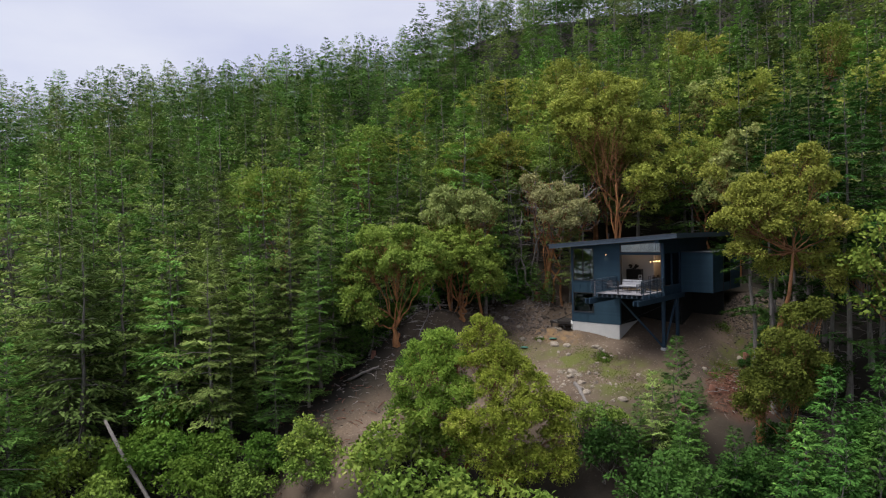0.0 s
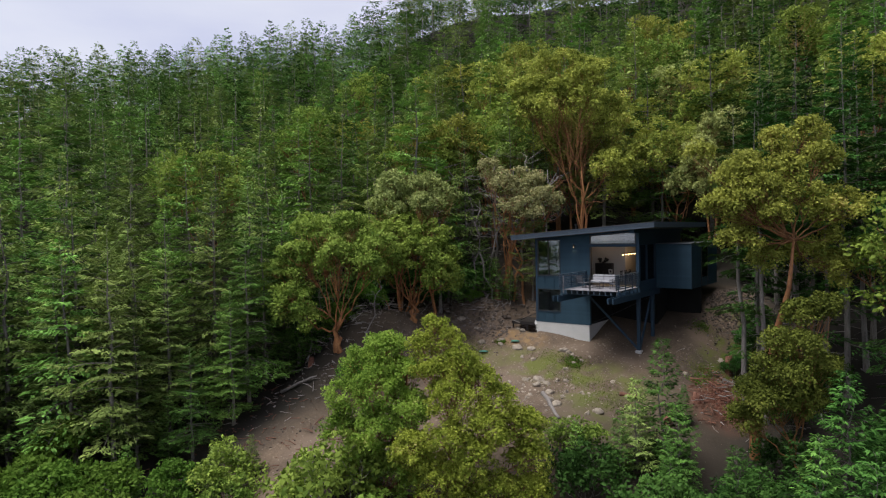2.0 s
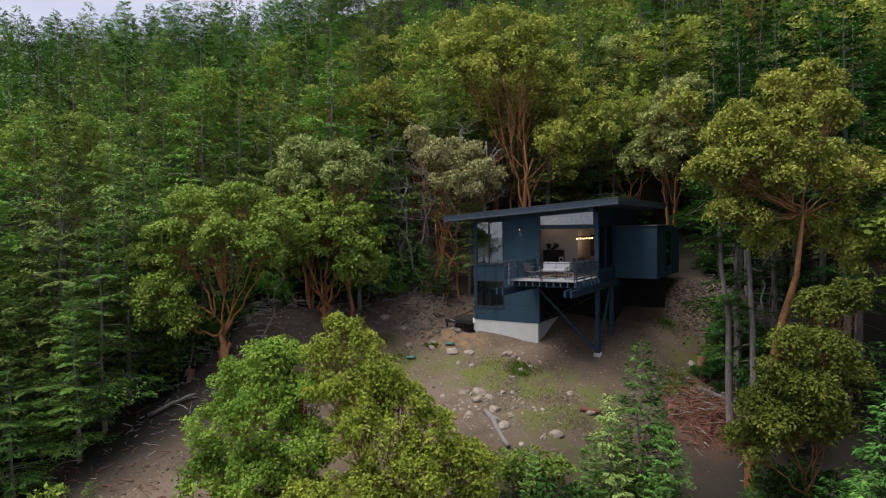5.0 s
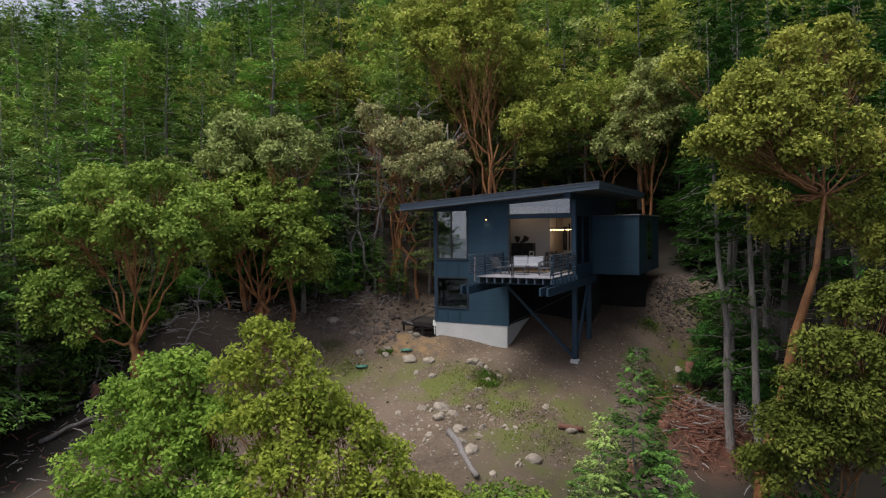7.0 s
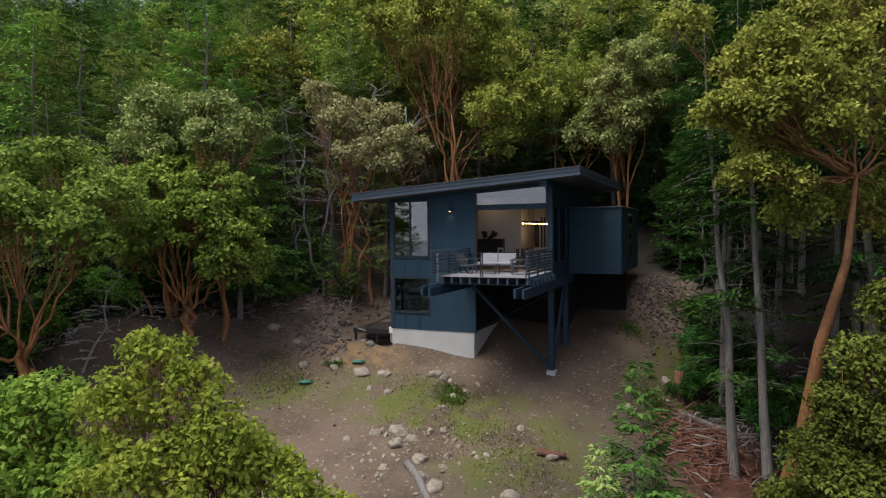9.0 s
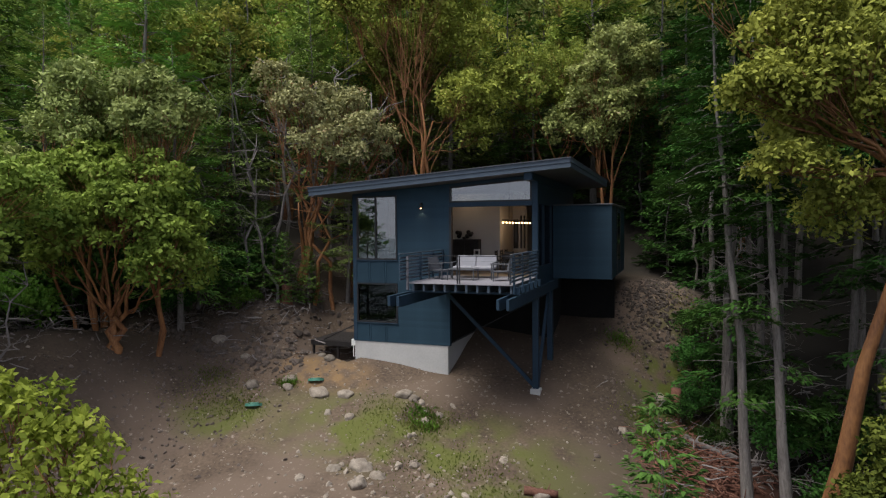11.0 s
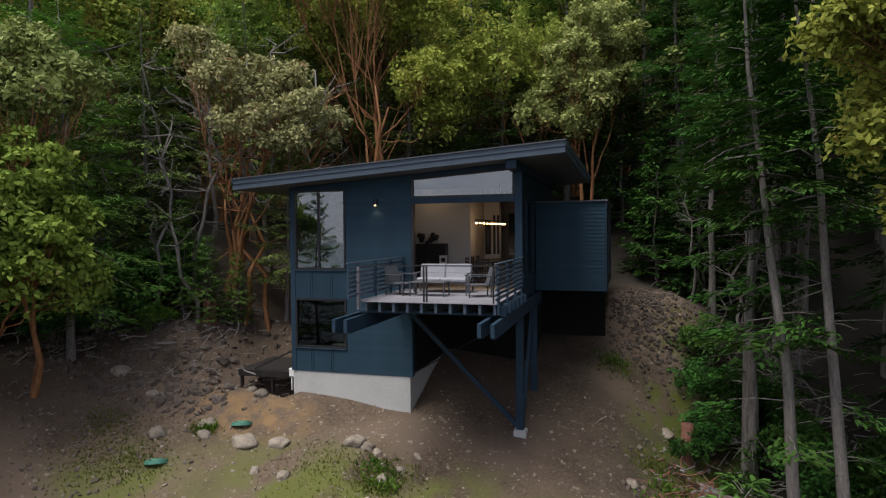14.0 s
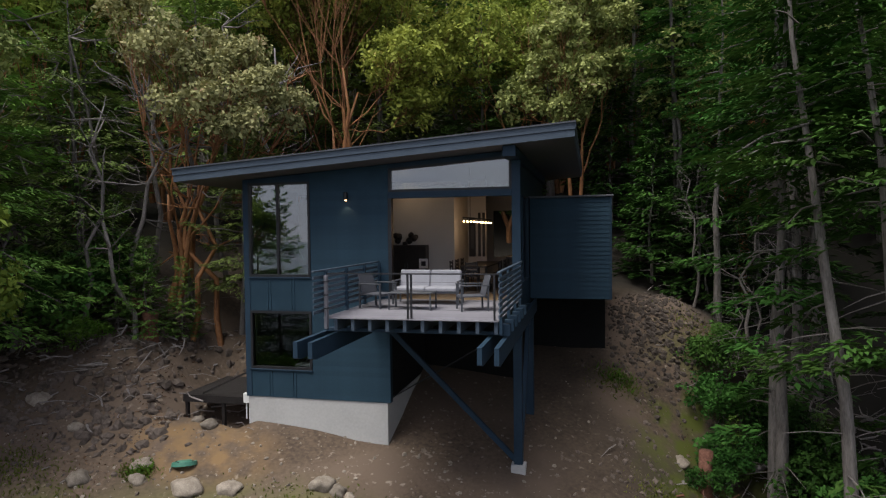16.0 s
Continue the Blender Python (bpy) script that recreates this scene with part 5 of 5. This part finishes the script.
heap("bank_rubble", 1700, RUBBLE, lambda r: (-6.2 - 9 * r.random() ** 0.9, -2.6 + 6.5 * r.random()), 0.03, 0.26, "broken brown-grey rock rubble on the cut bank", "rubble", 1)
heap("mound_rubble", 1500, RUBBLE, lambda r: (7.8 + r.normal(0, 0.9), 7.6 + r.normal(0, 1.3)), 0.02, 0.17, "loose pale rock rubble on the mound", "rubble", 2)
heap("slope_stones", 420, RUBBLE, lambda r: (7.3 + r.normal(0, 1.0), 1.5 + r.normal(0, 2.6)), 0.02, 0.13, "scattered stones on the slope beside the cabin", "rubble", 3)
heap("clearing_gravel", 2600, ROCK, lambda r: (-2 + r.normal(0, 5.5), -4.5 + r.normal(0, 4.2)), 0.012, 0.085, "scattered gravel on bare earth", "gravel", 4)
heap("clearing_stones", 160, ROCK, lambda r: (0.2 + r.normal(0, 2.2), -7.6 + r.normal(0, 1.8)), 0.04, 0.26, "patches of pale stones on the clearing", "rubble", 5)
heap("bank_foot_rubble", 1300, RUBBLE, lambda r: (-9.6 + r.normal(0, 2.4), -5.6 + r.normal(0, 2.8)), 0.015, 0.13, "broken stones and clods at the foot of the bank", "rubble", 11)
heap("track_stones", 380, RUBBLE, lambda r: (-14 + r.normal(0, 4.5), -17 + r.normal(0, 4.5)), 0.02, 0.16, "stones along the dirt track", "rubble", 6)


def blades(name, count, place, tall, mat, label, seed, category="grass", spread=0.5):
    r = np.random.default_rng(seed)
    xy = np.array([place(r) for _ in range(count)])
    z = np.array([ground_z(a, b) for a, b in xy])
    p = np.column_stack([xy, z - 0.02])
    way = np.column_stack([r.normal(0, spread, count), r.normal(0, spread, count), np.ones(count)])
    nor = r.normal(0, 1, (count, 3))
    L = tall * (0.4 + 0.9 * r.random(count))
    o = new(name, quads_mesh(name, kites(p, way, nor, L, L * 0.09 + 0.008, 0.25), mat))
    return tagged(o, label, category, kind="stuff")


def patch(*spots_in):
    def place(r):
        x, y, s = spots_in[int(r.integers(len(spots_in)))]
        return x + r.normal(0, s), y + r.normal(0, s * 0.7)
    return place


blades("grass_tufts", 11000, patch((-1.6, -3.1, 0.9), (0.4, -2.9, 0.5), (0.2, -3.4, 0.4), (-6.1, -2.8, 0.25), (3.2, -5.2, 1.2), (4.6, -7.2, 1.2), (9.4, 1.4, 1.0), (7.8, 0.6, 0.5), (6.6, 5.2, 0.5), (9.6, 8.2, 0.7), (0.6, -5.2, 1.4), (-7.2, -4.6, 0.7), (-8.4, -5.2, 0.9), (-9.2, -3.6, 0.6)), 0.11, GRASS, "short moss-green grass tufts on the clearing", 7)
blades("bank_litter_leaves", 5000, lambda r: (-6.5 - 10 * r.random(), -3.5 + 8 * r.random()), 0.10, REDLEAF, "dry brown fallen leaves on the bank", 17, "leaf litter", 2.5)
blades("wood_litter_leaves", 5000, lambda r: (8.5 + 5.5 * r.random(), -5 + 10 * r.random()), 0.10, REDLEAF, "dry red-brown needles and bark on the wood floor", 18, "leaf litter", 2.5)
blades("bright_tufts", 900, patch((-0.1, -2.7, 0.3), (-6.1, -2.7, 0.2), (0.3, -3.3, 0.3), (8.3, -0.3, 0.3), (6.7, 5.4, 0.3), (8.0, -1.2, 0.3)), 0.22, MAPLE, "bright green weed tufts among the stones", 8)


rs = random.Random(9)
# kind 2 takes the shade-darkened fir needles
SHRUBS = [broadleaf("shrub", 300 + k, (0, 0, 1.3), (1.5, 1.4, 1.2), 60, 50, 0.18, (MAPLE, MADRONE, SHADEFIR)[k], BARK, 3, 0.035, 0.2, (0.42, 0.34), -0.6, 10) for k in range(3)]
for x, y, s, k in ((-11.5, -23.5, 1.3, 1), (-14.5, -25.0, 1.2, 0), (-17.5, -27.5, 1.5, 0), (-19.5, -29.0, 1.7, 0), (-22, -30, 1.8, 0), (-15.5, -29.5, 1.6, 0), (-24.5, -33, 1.8, 1), (-20, -33.5, 1.6, 1), (-27, -34.5, 1.7, 1), (-13.0, -27.5, 1.3, 1), (-24, -27, 1.6, 0), (-9.8, -24.5, 1.0, 1), (5.2, -13.4, 0.9, 1), (6.6, -15.2, 1.2, 2), (11, -14.6, 1.3, 2), (12.8, -12.6, 1.1, 2), (9.8, -16.4, 1.4, 2),
                (9.6, 5.2, 0.7, 2), (10.2, 6.6, 0.8, 2), (11.2, 5.0, 0.9, 2), (9.2, 2.8, 0.45, 2), (9.9, 3.8, 0.6, 2), (10.4, 1.4, 0.4, 2), (12.8, 0.2, 0.9, 2), (13.6, -3.0, 0.8, 2), (14.2, -7.6, 1.0, 2), (-10.8, 0.6, 0.5, 0), (-12.2, 3.6, 0.8, 2), (-15.6, -7.5, 1.0, 0), (-17.0, -10.2, 1.1, 0), (-11.9, -13.2, 0.7, 0), (-18.6, -5, 1.1, 2), (-14, -1.4, 0.8, 2), (0.0, -24.2, 2.0, 1), (3.4, -24.4, 2.2, 1), (-3.0, -22.8, 1.9, 1), (5.8, -22.2, 1.8, 1), (-13, 0.2, 1.2, 2), (-16.2, -0.6, 1.3, 2), (-18, -2.6, 1.4, 2), (-19.4, -8.2, 1.4, 2), (-17.8, -11.4, 1.0, 2), (-11.4, 2.2, 0.9, 2), (18.6, -6.8, 1.5, 2), (17.6, -12.4, 1.4, 2), (13.4, -10.6, 1.0, 2), (12.4, 2.4, 0.9, 2), (14.6, 0.2, 1.1, 2), (11.6, 3.8, 0.8, 2)):
    tree("shrub", SHRUBS[k], x, y, "bushy green shrub at the edge of the clearing", "shrub", "shrubs round the clearing", rs.uniform(0, 360), s)

# bare stems on the bank behind the cabin
STEMS = []
for k in range(3):
    v, f = [], []
    r = np.random.default_rng(400 + k)
    line = [Vector((r.normal(0, 0.16) * i ** 0.5, r.normal(0, 0.16) * i ** 0.5, -0.4 + i * 1.3)) for i in range(8)]
    tube(v, f, line, [0.1 * (1.15 - i / 8) for i in range(8)], 6)
    for j in range(16):
        i = int(r.integers(3, 8))
        d = Vector((r.normal(0, 1), r.normal(0, 1), r.uniform(-0.2, 0.9))).normalized()
        ln = r.uniform(0.7, 2.2)
        e = line[i] + d * ln
        tube(v, f, [line[i], line[i] + d * ln * 0.5 + Vector(r.normal(0, 0.12, 3)), e], [0.035, 0.022, 0.008], 4)
        for q in range(4):
            d2 = (d + Vector(r.normal(0, 0.7, 3))).normalized()
            a = line[i].lerp(e, r.uniform(0.4, 1))
            tube(v, f, [a, a + d2 * r.uniform(0.3, 0.8)], [0.012, 0.004], 3)
    STEMS.append((v, f))
for mat, nm in ((DEADWOOD, "dead_stem"), (MADBARK, "orange_stem"), (BARK, "grey_stem")):
    for k in range(3):
        STEMS.append(mesh_of(nm, *STEMS[k], mat, True))
STEMS = STEMS[3:]
for k, (x, y, s, m, lx, ly) in enumerate(((-9.6, 1.4, 0.9, 0, 0, -12), (-10.8, 2.4, 1.0, 1, 5, 8), (-8.2, 2.6, 1.0, 3, 0, 16), (-7.6, 3.4, 1.1, 4, -8, 12), (-11.6, 1.0, 0.9, 2, 4, -6), (-12.6, 2.8, 1.1, 6, 0, 2), (-9.2, 4.2, 1.2, 7, 0, 0), (-13.4, 0.2, 1.0, 0, -6, -14), (-7.2, 5.0, 1.1, 5, 0, 10), (-8.8, 6.2, 1.2, 8, 2, 0), (-10.2, 5.4, 1.1, 3, 6, -8), (-14.4, 3.4, 1.2, 6, 0, 3), (-6.9, 7.6, 1.2, 1, 0, 4), (-12.0, 5.0, 1.2, 8, 0, -2), (-15.6, 1.6, 1.1, 1, 0, 9), (-16.4, -4.2, 0.8, 3, 6, -14), (-15.2, -3.4, 0.8, 4, 0, 18), (10.6, 5.6, 0.5, 6, 0, 3), (11.4, 6.6, 0.6, 7, 0, -3), (9.8, 10.6, 0.6, 8, 0, 2), (11.8, 9.8, 0.7, 6, 2, 0), (12.6, 8.2, 0.6, 7, 0, 4), (10.8, 11.8, 0.7, 8, 0, -4), (13.4, 3.4, 0.6, 0, 0, -10), (12.0, 4.6, 0.5, 1, 8, 12), (-17.6, -12.4, 0.7, 1, 10, 10), (-13.0, -10.6, 0.55, 0, 20, 8))):
    o = new("bare_stem", STEMS[m])
    o.matrix_world = pose(x, y, ground_z(x, y), lx, ly, k * 47) @ Matrix.Diagonal((s, s, s, 1))
    tagged(o, ("bleached bare dead stem with twigs", "leaning orange-barked stem with bare twigs", "slender grey stem with bare twigs")[m // 3], "tree", "bare stems in the wood")


def log(name, a, b, r0, r1, mat, label, category="log"):
    v, f = [], []
    a, b = Vector(a), Vector(b)
    r = np.random.default_rng(int(abs(a.x) * 10))
    pts = [a.lerp(b, i / 6) + Vector(r.normal(0, 0.03, 3)) for i in range(7)]
    tube(v, f, pts, [r0 + (r1 - r0) * i / 6 + r.normal(0, 0.01) for i in range(7)], 9)
    f.append(tuple(range(8, -1, -1)))
    for k in range(4):
        p = pts[1 + k]
        d = Vector(r.normal(0, 1, 3)).normalized()
        tube(v, f, [p, p + d * (r0 + 0.25)], [0.03, 0.012], 4)
    return tagged(new(name, mesh_of(name, v, f, mat, True)), label, category)


def on_ground(x, y, up):
    return (x, y, ground_z(x, y) + up)


log("fallen_log", on_ground(-8.1, -19.6, 0.15), on_ground(-6.9, -22.8, 0.2), 0.17, 0.11, DEADWOOD, "bleached fallen log lying on the dirt track")
log("fallen_log", on_ground(1.0, -9.0, 0.12), on_ground(3.4, -11.6, 0.2), 0.16, 0.1, DEADWOOD, "grey fallen log at the lip of the clearing")
log("leaning_dead_trunk", (-23.4, -32.0, -3.6), (-16.4, -31.0, ground_z(-16.4, -31.0) + 0.1), 0.1, 0.17, DEADWOOD, "grey dead trunk leaning against the firs", "trunk")
log("fallen_log", on_ground(9.2, 0.6, 0.2), on_ground(11.2, 0.2, 0.3), 0.14, 0.09, DEADWOOD, "bleached log in the brush pile")
log("fallen_log", on_ground(10.6, 3.6, 0.9), on_ground(11.6, 4.6, 0.5), 0.11, 0.07, DEADWOOD, "bleached broken branch among the shrubs")
log("fallen_log", on_ground(4.6, -5.6, 0.1), on_ground(5.6, -5.4, 0.14), 0.16, 0.13, REDWOOD, "short rotten log on the clearing")
log("fallen_log", on_ground(-17, -15.2, 0.2), on_ground(-14.5, -14.0, 0.4), 0.12, 0.07, DEADWOOD, "dead branch at the edge of the wood")


def stump(x, y, r0, tall):
    v, f = [], []
    z = ground_z(x, y)
    tube(v, f, [Vector((x, y, z - 0.3)), Vector((x, y, z + 0.25)), Vector((x + 0.04, y, z + tall))], [r0 * 1.5, r0 * 1.05, r0], 11)
    return tagged(new("stump", mesh_of("stump", v, f, REDWOOD, True)), "cut tree stump with dark brown bark", "stump", "stumps")


for x, y, r0, tall in ((9.0, 2.9, 0.2, 1.3), (8.6, -3.2, 0.24, 0.5), (-9.8, 2.0, 0.32, 1.0), (-9.2, 1.7, 0.26, 0.8), (7.9, -6.6, 0.22, 0.45), (-16.4, -12.8, 0.2, 0.5)):
    stump(x, y, r0, tall)


def slash(name, count, cx, cy, sx, sy, mat, label, seed, tall=0.45):
    r = np.random.default_rng(seed)
    v, f = [], []
    for k in range(count):
        x, y = cx + r.normal(0, sx), cy + r.normal(0, sy)
        z = ground_z(x, y) + r.random() * tall
        d = Vector((r.normal(0, 1), r.normal(0, 1), r.normal(0, 0.25))).normalized() * r.uniform(0.2, 1.0)
        w = r.uniform(0.008, 0.04)
        tube(v, f, [Vector((x, y, z)), Vector((x, y, z)) + d * 0.5 + Vector(r.normal(0, 0.05, 3)), Vector((x, y, z)) + d], [w, w * 0.8, w * 0.4], 4)
    return tagged(new(name, mesh_of(name, v, f, mat)), label, "brush pile", kind="stuff")


slash("brush_pile", 650, 10.0, -1.4, 0.9, 1.5, REDWOOD, "red-brown pile of cut branches and bark", 1)
slash("brush_pile", 50, 9.8, -1.0, 1.1, 1.7, DEADWOOD, "bleached sticks on the brush pile", 2, 0.6)
slash("forest_litter", 500, 12.5, 2.5, 2.2, 3.0, DEADWOOD, "dead twigs and branches on the wood floor", 3, 0.5)
slash("forest_litter", 400, -15.5, -10.0, 2.0, 4.0, DEADWOOD, "dead grey branches below the madrones", 4, 0.8)
slash("forest_litter", 260, -9.5, 2.0, 2.0, 2.0, DEADWOOD, "dead grey twigs on the bank", 5, 0.6)
slash("forest_litter", 350, -16.0, -20.0, 5.0, 4.0, REDWOOD, "brown sticks along the track", 6, 0.15)

# septic lids
for x, y, rad in ((-5.1, -2.2, 0.34), (-6.5, -4.5, 0.34)):
    lid = thing("access_lid", x, y, ground_z(x, y) + 0.03, "round green plastic access lid set in the earth", "lid", "access lids")
    bm = bmesh.new()
    bmesh.ops.create_cone(bm, segments=28, radius1=rad, radius2=rad * 0.93, depth=0.1, cap_ends=True)
    part("cover", bm, LID, lid)
    bm = bmesh.new()
    bmesh.ops.create_cone(bm, segments=28, radius1=rad * 0.6, radius2=rad * 0.55, depth=0.03, cap_ends=True, matrix=pose(0, 0, 0.065))
    part("raised_ring", bm, LID, lid)
    for k in range(4):
        part("bolt", boxes((rad * 0.78 * math.cos(k * 1.571) - 0.015, rad * 0.78 * math.cos(k * 1.571) + 0.015, rad * 0.78 * math.sin(k * 1.571) - 0.015, rad * 0.78 * math.sin(k * 1.571) + 0.015, 0.05, 0.07)), BLACK, lid)
    lid.rotation_euler = (radians(-12), radians(-6), 0)

# small shelter among the firs
shed = thing("shelter", -24.4, -23.2, ground_z(-24.4, -23.2), "small shelter with pale corrugated roof under the firs", "shed")
for sx in (-0.8, 0.8):
    for sy in (-0.5, 0.5):
        part("post", boxes((sx - 0.05, sx + 0.05, sy - 0.05, sy + 0.05, -0.3, 1.5)), BARK, shed)
for k in range(9):
    o = part("roof_sheet", boxes((-0.09, 0.09, -0.8, 0.8, 0, 0.03)), PAPER if k % 2 else FRAMEGREY, shed)
    o.matrix_basis = pose(-0.8 + k * 0.2, 0, 1.5 + 0.02 * (k % 2), 14)
